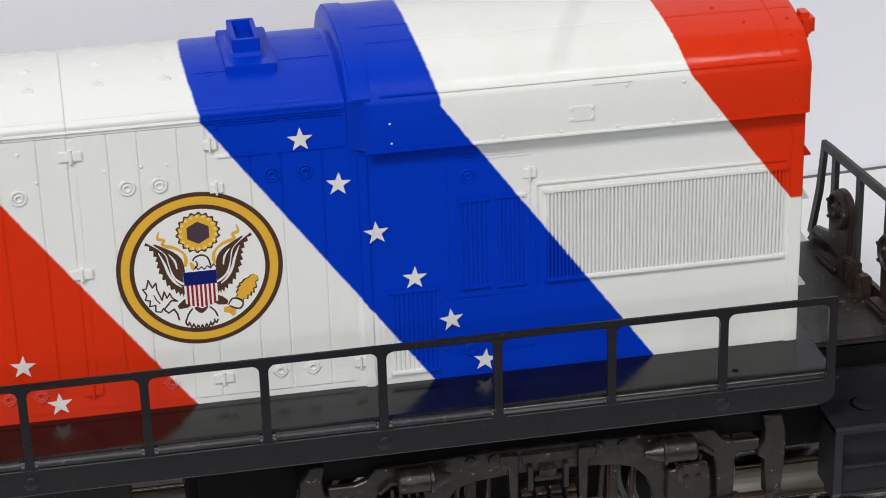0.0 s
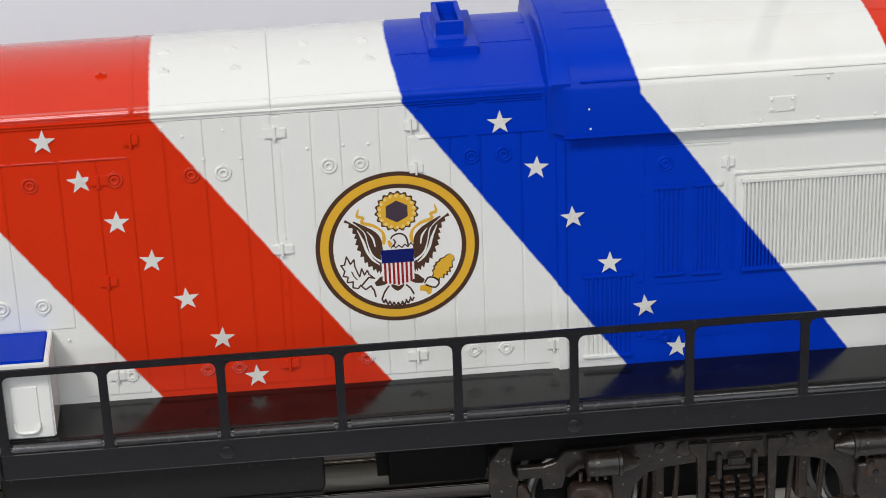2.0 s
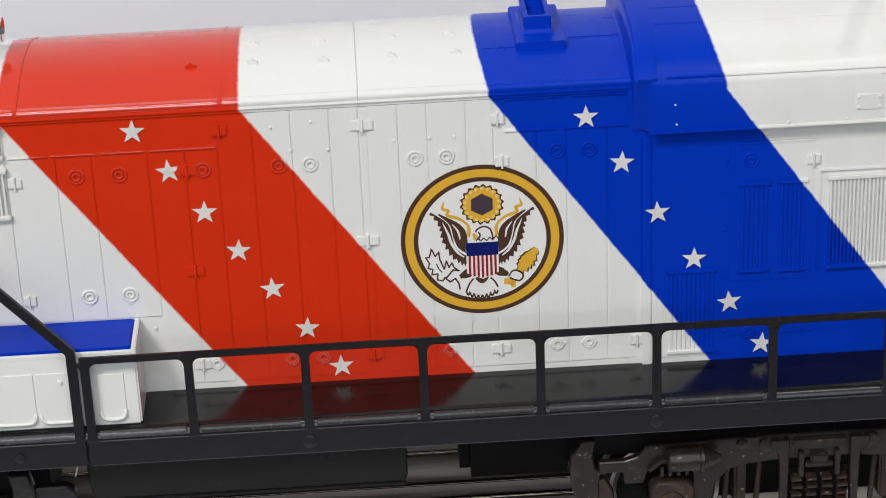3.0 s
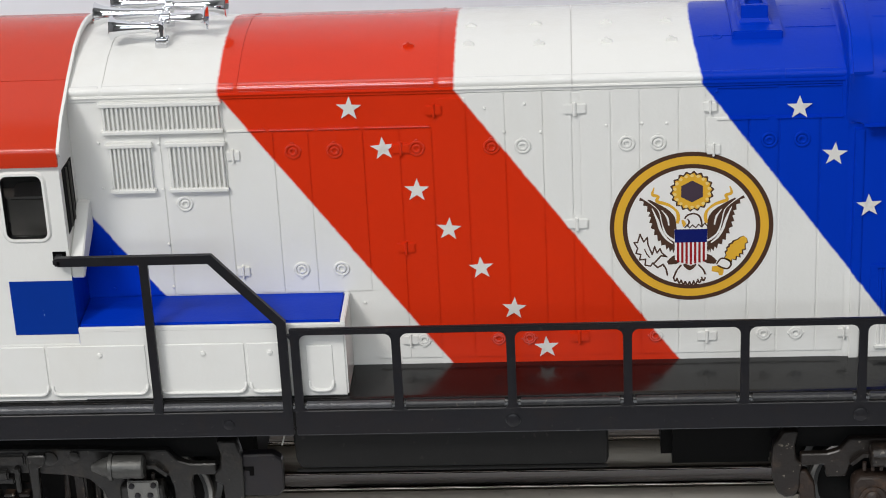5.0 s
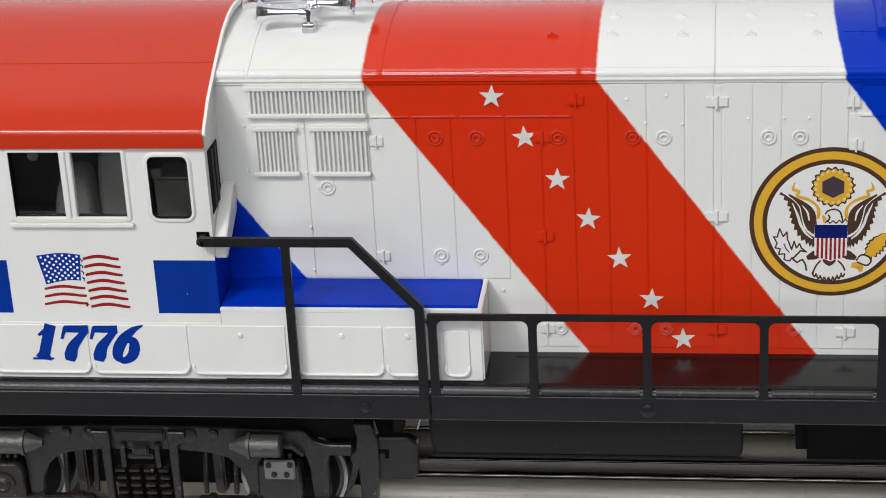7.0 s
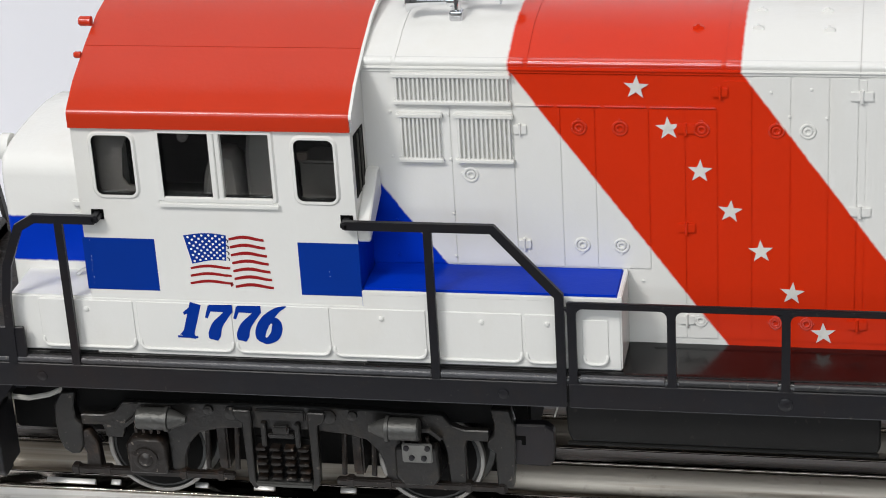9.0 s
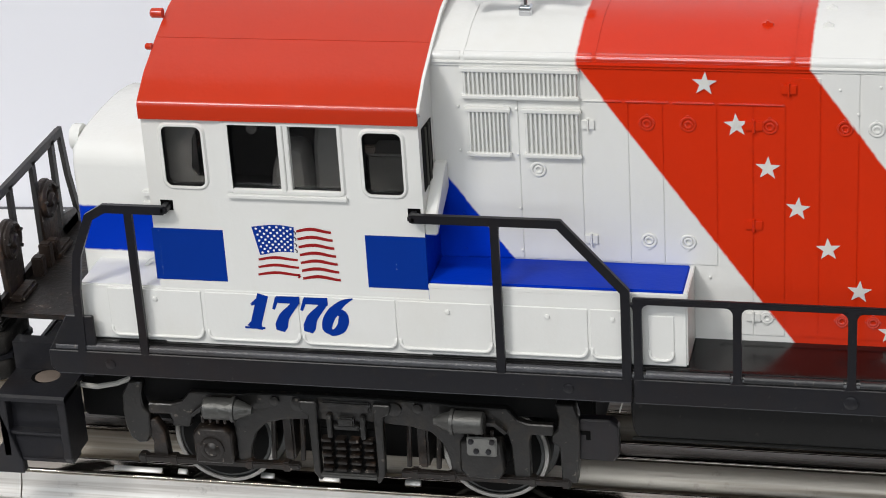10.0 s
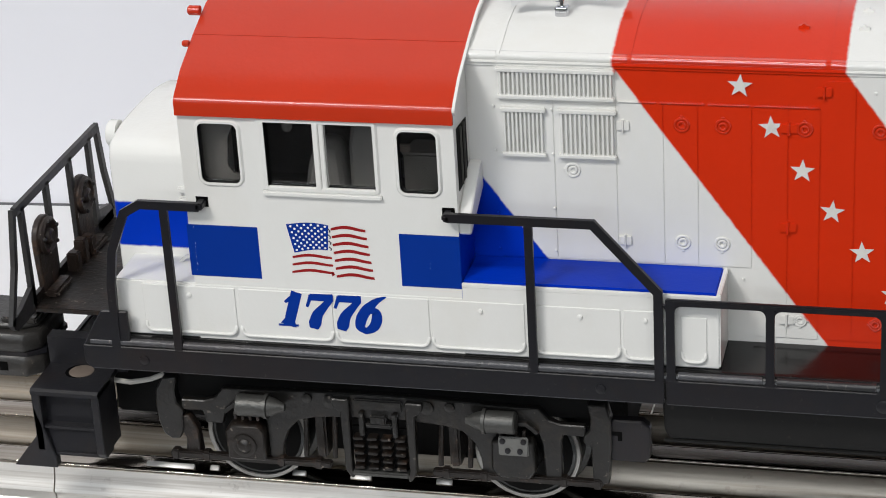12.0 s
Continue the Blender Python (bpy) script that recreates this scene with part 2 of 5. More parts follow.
# ---- building helpers; all lengths below are in millimetres ----
def finish(name, bm, material, parent=None, label="", smooth=False):
    bmesh.ops.recalc_face_normals(bm, faces=bm.faces)
    me = bpy.data.meshes.new(name)
    for v in bm.verts:
        v.co *= MM
    bm.to_mesh(me)
    bm.free()
    if smooth:
        me.shade_smooth()
        me.set_sharp_from_angle(angle=radians(38))
    me.materials.append(material)
    ob = new(name, me)
    if parent:
        ob.parent = parent
    if label:
        ob["label"] = label
    return ob


part = finish


def again(ob, x=0.0, y=0.0, z=0.0, parent=None):
    """Another piece on the same mesh, moved by millimetres."""
    o = bpy.data.objects.new(ob.name, ob.data)
    scene.collection.objects.link(o)
    o.parent = parent or ob.parent
    o.location = ob.location + Vector((x, y, z)) * MM
    return o


def bevel(bm, verts, size, segments=2):
    edges = list({e for v in verts for e in v.link_edges})
    bmesh.ops.bevel(bm, geom=edges, offset=size, segments=segments, affect="EDGES", clamp_overlap=True)


def box(bm, x0, x1, y0, y1, z0, z1, b=0.0):
    m = Matrix.Translation(((x0 + x1) / 2, (y0 + y1) / 2, (z0 + z1) / 2)) @ Matrix.Diagonal((abs(x1 - x0), abs(y1 - y0), abs(z1 - z0), 1))
    verts = bmesh.ops.create_cube(bm, size=1, matrix=m)["verts"]
    if b:
        bevel(bm, verts, b)
    return bm


def boxed(*a):
    return box(bmesh.new(), *a)


def prism(bm, pts, axis, a, b, bev=0.0):
    """A flat outline pushed along an axis. pts: the other two coordinates, in the order x, y, z."""
    def at(p, h):
        return {"x": (h, *p), "y": (p[0], h, p[1]), "z": (*p, h)}[axis]
    low, high = [bm.verts.new(at(p, a)) for p in pts], [bm.verts.new(at(p, b)) for p in pts]
    bm.faces.new(low)
    bm.faces.new(high)
    for i in range(len(pts)):
        j = (i + 1) % len(pts)
        bm.faces.new((low[i], low[j], high[j], high[i]))
    if bev:
        bmesh.ops.recalc_face_normals(bm, faces=bm.faces)
        bevel(bm, low + high, bev, 1)
    return bm


def frame_of(direction):
    w = Vector(direction).normalized()
    u = w.cross((0, 0, 1) if abs(w.z) < 0.9 else (0, 1, 0)).normalized()
    return u, w.cross(u), w


def lathe(bm, profile, origin, direction, n=20, caps=True):
    """Rings of (distance along, radius) about an axis."""
    u, v, w = frame_of(direction)
    o, rings = Vector(origin), []
    for d, r in profile:
        rings.append([bm.verts.new(o + w * d + (u * math.cos(k * math.tau / n) + v * math.sin(k * math.tau / n)) * max(r, 0.001)) for k in range(n)])
    for a, b in zip(rings, rings[1:]):
        for k in range(n):
            bm.faces.new((a[k], a[(k + 1) % n], b[(k + 1) % n], b[k]))
    if caps:
        bm.faces.new(rings[0])
        bm.faces.new(rings[-1])
    return bm


def rod(bm, a, b, r, n=10, r2=None):
    a, b = Vector(a), Vector(b)
    d = (b - a).length
    return lathe(bm, [(0, r), (d, r if r2 is None else r2)], a, b - a, n)


def pipe(bm, pts, r, n=8):
    for a, b in zip(pts, pts[1:]):
        rod(bm, a, b, r, n)
    for p in pts[1:-1]:
        bmesh.ops.create_icosphere(bm, subdivisions=1, radius=r, matrix=Matrix.Translation(p))
    return bm


def swept(bm, pts, r, n=8):
    """One connected round bead along points that lie in an upright plane."""
    rows = []
    for i, p in enumerate(pts):
        a, b = Vector(pts[max(i - 1, 0)]), Vector(pts[min(i + 1, len(pts) - 1)])
        d = (b - a).normalized()
        side = Vector((-d.z, 0, d.x)).normalized()
        rows.append([bm.verts.new(Vector(p) + side * r * math.cos(k * math.tau / n) + Vector((0, r * math.sin(k * math.tau / n), 0))) for k in range(n)])
    for p, q in zip(rows, rows[1:]):
        for k in range(n):
            bm.faces.new((p[k], p[(k + 1) % n], q[(k + 1) % n], q[k]))
    bm.faces.new(rows[0])
    bm.faces.new(rows[-1])
    bmesh.ops.recalc_face_normals(bm, faces=bm.faces)
    return bm


def ring(bm, x, y, z, r, t, n=20, m=6):
    """A torus lying against a wall that faces -y."""
    loops = []
    for k in range(n):
        a = k * math.tau / n
        loops.append([bm.verts.new((x + (r + t * math.cos(c)) * math.cos(a), y + 0.7 * t * math.sin(c), z + (r + t * math.cos(c)) * math.sin(a))) for c in (j * math.tau / m for j in range(m))])
    for k in range(n):
        for j in range(m):
            bm.faces.new((loops[k][j], loops[(k + 1) % n][j], loops[(k + 1) % n][(j + 1) % m], loops[k][(j + 1) % m]))
    return bm


def bar(bm, pts, width, y0, y1):
    """A flat strip of a given width along a line in the side view, between two depths."""
    left, right = [], []
    for i, p in enumerate(pts):
        p = Vector(p)
        d0 = (p - Vector(pts[i - 1])).normalized() if i else None
        d1 = (Vector(pts[i + 1]) - p).normalized() if i + 1 < len(pts) else None
        d = ((d0 or d1) + (d1 or d0)).normalized()
        k = width / 2 / max(0.4, d.dot(d1 or d0))
        nrm = Vector((-d.y, d.x)) * k
        left.append(p + nrm)
        right.append(p - nrm)
    return prism(bm, [tuple(p) for p in left + right[::-1]], "y", y0, y1)


def smooth_line(pts, n=6):
    """A Catmull-Rom line through points."""
    out = []
    p = [pts[0], *pts, pts[-1]]
    for i in range(1, len(p) - 2):
        for k in range(n):
            t = k / n
            out.append(tuple(0.5 * ((2 * b) + (c - a) * t + (2 * a - 5 * b + 4 * c - d) * t * t + (3 * b - a - 3 * c + d) * t ** 3)
                             for a, b, c, d in zip(p[i - 1], p[i], p[i + 1], p[i + 2])))
    return [*out, tuple(pts[-1])]


CY = 17.5


def arch(bm, over, under, x0, x1):
    """A bent sheet between two lines (y, z), from x0 to x1."""
    loops = [[bm.verts.new((x, y, z)) for y, z in line] for x in (x0, x1) for line in (over, under)]
    for k in range(len(over) - 1):
        for a, b in ((0, 2), (1, 3), (0, 1), (2, 3)):
            bm.faces.new((loops[a][k], loops[a][k + 1], loops[b][k + 1], loops[b][k]))
    for k in (0, len(over) - 1):
        bm.faces.new((loops[0][k], loops[2][k], loops[3][k], loops[1][k]))
    return bm


def mirrored(half):
    """A whole cross-section (y, z) from its near half."""
    return half + [(2 * CY - y, z) for y, z in half[::-1] if abs(y - CY) > 0.01]


def loft(bm, sections, caps=True):
    """Skin through cross-sections: pairs of x and a list of (y, z)."""
    rows = [[bm.verts.new((x, y, z)) for y, z in sec] for x, sec in sections]
    for a, b in zip(rows, rows[1:]):
        for k in range(len(a) - 1):
            bm.faces.new((a[k], a[k + 1], b[k + 1], b[k]))
    if caps:
        bm.faces.new(rows[0])
        bm.faces.new(rows[-1])
    return bm


# ---- the setting ----
def wall_panel(name, bm, material, label):
    return tagged(finish(name, bm, material), label, "wall", "", "structure")


TABLE_Z = -12.0
# The table's far edge and the wall behind it run a little askew to the track.
table = prism(bmesh.new(), [(-1500, -75), (1500, -75), (1500, 263.7), (-1500, 57.7)], "z", TABLE_Z - 30, TABLE_Z, 1.0)
tagged(finish("table_top", table, PAPER), "smooth white table top under the track", "table", "", "structure")
back = prism(bmesh.new(), [(-1500, 58), (1500, 264), (1500, 300), (-1500, 94)], "z", -800, 1400)
wall_panel("wall_north", back, WALLM, "plain pale grey painted wall behind the table")
# dark strip puts the shadow of the wall joint into a colour
joint_shade = prism(bmesh.new(), [(-1499, 57.75), (1499, 263.75), (1499, 264.15), (-1499, 58.15)], "z", TABLE_Z - 6, TABLE_Z + 0.15)
tagged(finish("trim", joint_shade, plain("shadowed_joint", (0.16, 0.16, 0.17), 0.8, bump=0)), "thin dark strip for the shadowed joint along the foot of the wall", "trim", "", "structure")
# unseen grey walls, ceiling and dark floor, added to close the room and set bounce
wall_panel("wall_west", boxed(-1540, -1500, -1500, 300, -800, 1400), ROOMW, "plain grey side wall, unseen, closing the room")
wall_panel("wall_east", boxed(1500, 1540, -1500, 300, -800, 1400), ROOMW, "plain grey side wall, unseen, closing the room")
wall_panel("wall_south", boxed(-1540, 1540, -1540, -1500, -800, 1400), ROOMW, "plain grey wall behind the viewer, unseen, closing the room")
tagged(finish("ceiling", boxed(-1540, 1540, -1540, 300, 1400, 1430), ROOMW), "plain grey ceiling over the table, unseen, closing the room", "ceiling", "", "structure")
tagged(finish("floor", boxed(-1540, 1540, -1540, 300, -830, -800), RUSTY), "dark plain floor below the table", "floor", "", "structure")

# ---- the track ----
track = tagged(new("train_track"), "three-rail tubular tinplate toy train track on dark metal ties", "track")
# a flat polished head with sharp shoulders on sloping sides, pinched above a flat foot
HEAD = [(2.75, 0.55), (2.72, 0.95), (2.5, 1.2), (1.9, 1.32)]
FLANK = [(4.8, -8.5), (4.8, -8.0), (3.5, -6.6), (3.7, -5.0), (4.4, -4.3), (4.25, -3.8), (3.7, -2.9), (3.25, -1.9), (2.95, -0.8), (2.78, 0.1), (2.75, 0.52)]
RAILS = (0.8, 18.0, 35.2)


def both_sides(half):
    return half + [(-y, z) for y, z in half[::-1]]


SHADE_END = -187.0
for y, flank, crown, look_of in ((RAILS[0], TINLIT, TINTOP, "polished head of the rail"), (RAILS[1], TIN, TINSHADE_HEAD, "middle rail head, the dark reflection put into its colour"), (RAILS[2], TINSHADE, TINSHADE_HEAD, "far rail head, the dark reflection put into its colour")):
    # ahead of the locomotive the rails take brighter copies, clear of its dark reflection
    sections = ((SHADE_END + 0.15, 420, flank, crown, look_of), (-420, SHADE_END - 0.15, TINLIT if y < 5 else TIN, TINTOP, "rail head in its bright tone, clear of the locomotive"))
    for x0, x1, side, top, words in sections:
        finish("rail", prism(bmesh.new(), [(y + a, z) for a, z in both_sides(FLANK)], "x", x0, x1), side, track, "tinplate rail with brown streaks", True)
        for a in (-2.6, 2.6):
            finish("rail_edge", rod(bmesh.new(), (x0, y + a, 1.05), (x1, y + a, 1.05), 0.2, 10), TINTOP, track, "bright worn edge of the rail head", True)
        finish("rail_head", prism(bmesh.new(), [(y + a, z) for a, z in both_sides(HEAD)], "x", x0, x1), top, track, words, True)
# small bright pieces stand in for white reflections on the rail head
for x, w, y in ((-163.8, 4.8, -0.2), (-155.0, 0.9, 0.0), (-138.4, 1.3, 0.4), (-126.4, 2.0, 0.6), (-110.5, 1.5, 1.0)):
    spot = prism(bmesh.new(), [(y - 0.5, 1.3), (y - 0.42, 1.5), (y + 0.3, 2.05), (y + 0.5, 1.95), (y + 0.6, 1.3)], "x", x - w, x + w, 0.12)
    part("glint_spot", spot, GLINTM, track, "bright spot modelled for a reflection on the rail head", True)
tie = bmesh.new()
prism(tie, [(-6, -12), (-5.2, -9.4), (-4.4, -8.6), (4.4, -8.6), (5.2, -9.4), (6, -12)], "y", -10, 45, 0.3)
tie = finish("tie", tie, BLACK, track, "black pressed-metal tie", True)
for k, x in enumerate((-390, -292, -197, -100, -5, 92, 190, 288, 385)):
    if k == 0:
        tie.location.x = x * MM
    else:
        again(tie, x=x + 390)

# ---- the locomotive ----
loco = tagged(new("model_locomotive"), "red, white and blue toy diesel locomotive with black frame and railings", "model train")

# long hood: side walls and roof as one shell
ROOF = [(-0.3, 84.9), (-0.36, 86.3), (-0.34, 86.6), (-0.2, 86.88), (0.1, 87.05), (0.6, 87.18), (3.3, 87.95), (8.0, 89.5), (13.0, 90.25), (CY, 90.4)]
LOW = [(0.0, 35.2), (0.0, 84.7)]
base_half = LOW + ROOF
hood_sec = mirrored(base_half)
hood = part("hood", loft(bmesh.new(), [(-102.0, hood_sec), (25.0, hood_sec)]), HOOD, loco, "long hood painted in white, red and blue diagonal bands", True)

# raised radiator section at the rear: outward flare over a straight wall
FLARE = [(-0.5, 35.0), (-0.5, 76.9), (-0.5, 77.2), (-0.8, 77.7), (-2.5, 78.0), (-2.6, 78.9), (-2.5, 82.0), (-2.6, 86.2), (-2.3, 87.2), (0.8, 90.6), (3.8, 92.2),
         (8.0, 93.3), (13.0, 94.0), (CY, 94.2)]
# the same number of points on the lower hood, so that the two blend over a short slope
EASE = [(-0.1, 35.2), (-0.1, 76.2), (-0.1, 76.6), (-0.1, 77.9), (-0.1, 78.3), (-0.1, 78.9), (-0.1, 82.0), (-0.3, 84.9), (-0.35, 86.0), (0.05, 86.7), (3.3, 87.8),
        (8.0, 89.5), (13.0, 90.25), (CY, 90.4)]


def blend(a, b, t):
    return [(y0 + (y1 - y0) * t, z0 + (z1 - z0) * t) for (y0, z0), (y1, z1) in zip(a, b)]


# (x, how far the roof has risen, how far the side has swung out)
flare = []
for x, up, out in ((24.2, 0.0, 0.0), (24.6, 0.04, 0.0), (24.8, 0.14, 0.0), (24.9, 0.34, 0.0), (24.95, 0.60, 0.02), (25.05, 0.82, 0.04), (25.3, 0.94, 0.06), (25.9, 0.99, 0.12), (27.2, 1.0, 0.38),
                   (28.0, 1.0, 0.72), (28.7, 1.0, 0.94), (29.2, 1.0, 1.0), (99.5, 1.0, 1.0), (101.0, 0.97, 0.97), (101.7, 0.9, 0.9)):
    share = [0, 0, 0, 0, 0, 0.05, 0.3, 0.6, 1, 1, 1, 1, 1, 1]
    flare.append((x, mirrored([blend([a], [b], out + (up - out) * w)[0] for a, b, w in zip(EASE, FLARE, share)])))
rear = part("radiator_section", loft(bmesh.new(), flare), HOOD, loco, "raised radiator end with flared sides, banded red, white and blue", True)

# ---- cab ----
CAB0, CAB1, SIDE = -150.6, -102.0, -10.7


def plate_with_holes(bm, x0, x1, z0, z1, y0, y1, holes):
    """A wall in the side view, cut by rectangular holes (x0, x1, z0, z1)."""
    xs = sorted({x0, x1, *[v for h in holes for v in h[:2]]})
    zs = sorted({z0, z1, *[v for h in holes for v in h[2:]]})
    for a, b in zip(xs, xs[1:]):
        for c, d in zip(zs, zs[1:]):
            if not any(h[0] < (a + b) / 2 < h[1] and h[2] < (c + d) / 2 < h[3] for h in holes):
                box(bm, a, b, y0, y1, c, d)
    bmesh.ops.remove_doubles(bm, verts=bm.verts, dist=0.001)
    return bm


WINDOWS = [(-147.2, -139.9, 65.6, 76.9), (-135.3, -115.9, 65.4, 77.5), (-111.9, -104.9, 65.2, 76.7)]
cab = part("cab", plate_with_holes(bmesh.new(), CAB0, CAB1, 35.2, 79.4, SIDE, SIDE + 1.2, WINDOWS), CABW, loco, "white cab with black windows and a red roof")
part("far_side", boxed(CAB0, CAB1, 2 * CY - SIDE - 1.2, 2 * CY - SIDE, 35.2, 79.4), CABW, cab)
CAB_ROOF = [(-10.6, 79.0), (-9.6, 81.6), (-6.0, 84.0), (2.0, 87.7), (9.3, 90.6), (14.0, 91.5), (CY, 91.7)]
end_sec = [(-10.7, 35.2)] + CAB_ROOF
# rear wall of the cab, with the slit windows that flank the hood
part("rear_wall", prism(bmesh.new(), [(SIDE + 1.2, 35.2), (0.6, 35.2), (0.6, 86.4), (-6.0, 83.6), (SIDE + 1.2, 81.2)], "x", CAB1 - 1.2, CAB1), CABW, cab)
part("rear_wall", prism(bmesh.new(), [(34.4, 35.2), (45.7, 35.2), (45.7, 79.0), (44.6, 81.2), (41.0, 83.6), (34.4, 86.4)], "x", CAB1 - 1.2, CAB1), CABW, cab)
part("front_wall", prism(bmesh.new(), mirrored(end_sec), "x", CAB0, CAB0 + 1.2), CABW, cab)
part("rear_gable", prism(bmesh.new(), mirrored([(0.6, 80.0), (0.6, 86.2), (2.0, 87.1), (9.3, 90.0), (14.0, 90.9), (CY, 91.1)]), "x", CAB1 - 1.2, CAB1), CABW, cab)
slit = part("rear_window", prism(bmesh.new(), [(-8.8, 65.2), (-2.0, 65.8), (-2.0, 76.0), (-8.8, 76.6)], "x", CAB1, CAB1 + 0.12), SHADEIN, cab, "black slit window with two bars")
for y in (-6.6, -4.3):
    part("bar", boxed(CAB1 + 0.1, CAB1 + 0.4, y - 0.12, y + 0.12, 65.6, 76.1), GREYIN, cab)
part("armrest", prism(bmesh.new(), [(-10.6, 57.8), (-10.6, 61.2), (-2.0, 67.6), (-0.2, 67.6), (-0.2, 62.6)], "x", CAB1, CAB1 + 2.2, 0.25), CABW, cab, "slanted white ledge behind the cab")
# red roof with eave strip
over = [(SIDE - 0.75, 78.2), (SIDE - 0.75, 80.5), (SIDE - 0.70, 80.85), (SIDE - 0.52, 81.2), (SIDE - 0.2, 81.5), (-6.4, 84.7), (2.0, 88.5), (9.3, 91.2), (14.0, 92.1), (CY, 92.3)]
inner = [(SIDE, 78.2), (SIDE, 79.6), (SIDE + 0.05, 79.9), (SIDE + 0.2, 80.1), (SIDE + 0.5, 80.4), (-6.0, 83.8), (2.0, 87.6), (9.3, 90.4), (14.0, 91.3), (CY, 91.5)]
top, under = mirrored(over), mirrored(inner)
cab_roof = arch(bmesh.new(), top, under, CAB0 - 0.1, CAB1 + 0.1)
roof = part("cab_roof", cab_roof, RED_PAINT, cab, "glossy red curved cab roof", True)
trim = arch(bmesh.new(), top[1:-1], under[1:-1], CAB1 + 0.1, CAB1 + 0.6)
part("roof_edge", trim, WHITE_PAINT, cab, "white rear rim of the roof")
part("roof_seam", bar(bmesh.new(), [(CAB0, 0), (CAB1, 0)], 0.1, 0, 0.1), RED_PAINT, cab).matrix_local = pose(0, 1.4 * MM, 88.28 * MM, 0, 0, 0)
for y, z, w, r in ((6.0, 91.0, 1.9, 0.9), (-1.0, 87.4, 0.9, 0.6)):
    part("marker_lamp", lathe(bmesh.new(), [(0, r), (w, r), (w + 0.3, r * 0.7)], (CAB0 - 0.05, y, z), (-1, 0, 0), 12), RED_PAINT, cab, "small red marker lamp", True)


def window(x0, x1, z0, z1, r, rim, sill, name="cab_window"):
    """Framed cab window, the frame standing a little proud of the wall."""
    def rounded(g, rr):
        pts = []
        for cx, cz, a0 in ((x1 + g - rr, z1 + g - rr, 0), (x0 - g + rr, z1 + g - rr, 90), (x0 - g + rr, z0 - g + rr, 180), (x1 + g - rr, z0 - g + rr, 270)):
            pts += [(cx + rr * math.cos(radians(a0 + k * 22.5)), cz + rr * math.sin(radians(a0 + k * 22.5))) for k in range(5)]
        return pts
    bm = bmesh.new()
    outer, inside = rounded(rim, r + rim), rounded(-0.12, max(r - 0.12, 0.1))
    ys = (SIDE - 0.35, SIDE - 0.02)
    n = len(outer)
    v = [[bm.verts.new((p[0], y, p[1])) for p in loop] for loop in (outer, inside) for y in ys]
    mid = [bm.verts.new((p[0], SIDE + 0.02, p[1])) for p in rounded(rim + 0.35, r + rim + 0.35)]
    for k in range(n):
        j = (k + 1) % n
        bm.faces.new((v[0][k], v[0][j], v[2][j], v[2][k]))
        bm.faces.new((v[2][k], v[2][j], v[3][j], v[3][k]))
        bm.faces.new((mid[k], mid[j], v[0][j], v[0][k]))
    win = part(name, bm, WHITE_PAINT, cab, "white-framed cab window with a dark pane", True)
    seal = bmesh.new()
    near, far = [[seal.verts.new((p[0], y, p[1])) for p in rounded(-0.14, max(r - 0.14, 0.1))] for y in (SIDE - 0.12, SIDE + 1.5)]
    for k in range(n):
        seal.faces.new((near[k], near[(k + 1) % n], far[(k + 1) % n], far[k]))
    part("window_seal", seal, SHADEIN, cab, "dark inner edge of the window", True)
    pane = part("pane", prism(bmesh.new(), rounded(-0.16, max(r - 0.16, 0.1)), "y", SIDE + 0.9, SIDE + 1.1), GLASS, cab, "clear pane")
    pane.visible_shadow = False
    if sill:
        part("sill", boxed(x0 - 0.9, x1 + 0.9, SIDE - 0.75, SIDE + 0.2, z0 - 1.6, z0 - 0.7, 0.2), WHITE_PAINT, cab)
    return win


window(*WINDOWS[0], 1.3, 0.28, False)
window(*WINDOWS[2], 1.3, 0.28, False)
wide = window(*WINDOWS[1], 0.15, 0.42, True)
part("mullion", boxed(-126.5, -125.5, SIDE - 0.5, SIDE + 1.2, 65.2, 77.6, 0.12), WHITE_PAINT, cab)
part("mullion", boxed(-125.5, -124.6, SIDE - 0.25, SIDE + 1.2, 65.2, 77.6, 0.12), WHITE_PAINT, cab)
part("window_jamb", boxed(-136.5, -135.2, SIDE - 0.3, SIDE + 0.2, 64.9, 77.8, 0.12), WHITE_PAINT, cab)
part("window_ledge", boxed(-135.2, -116.0, SIDE - 0.45, SIDE + 0.3, 64.7, 65.6, 0.15), WHITE_PAINT, cab)
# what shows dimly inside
part("interior_floor", boxed(-149, -103, -9, 44, 58.0, 59.0), SHADEIN, cab, "dark cab interior")
part("interior_wall", boxed(-149, -103, 10, 10.8, 59, 86), SHADEIN, cab)
part("interior_side", boxed(-149.2, -148.6, -9, 10, 59, 80), WHITE_PAINT, cab)
part("interior_seat", prism(bmesh.new(), [(-131.6, 59), (-130.6, 66.0), (-129.2, 69.6), (-127.0, 70.4), (-124.6, 69.6), (-124.0, 59)], "y", -2.5, 3.0, 0.8), SEATM, cab, "grey seat inside the cab", True)
part("interior_console", prism(bmesh.new(), [(-123.6, 59), (-123.4, 69.5), (-122.6, 74.6), (-121.4, 76.2), (-118.6, 76.2), (-117.4, 74.2), (-116.6, 69.5), (-116.4, 59)], "y", -1.0, 5.0, 0.8), SEATM, cab, "grey control stand inside the cab", True)
part("interior_dial", lathe(bmesh.new(), [(0, 0.95), (0.3, 0.95), (0.4, 0.6)], (-132.3, -6.5, 75.0), (0, -1, 0), 16), GREYIN, cab, "small pale round dial", True)
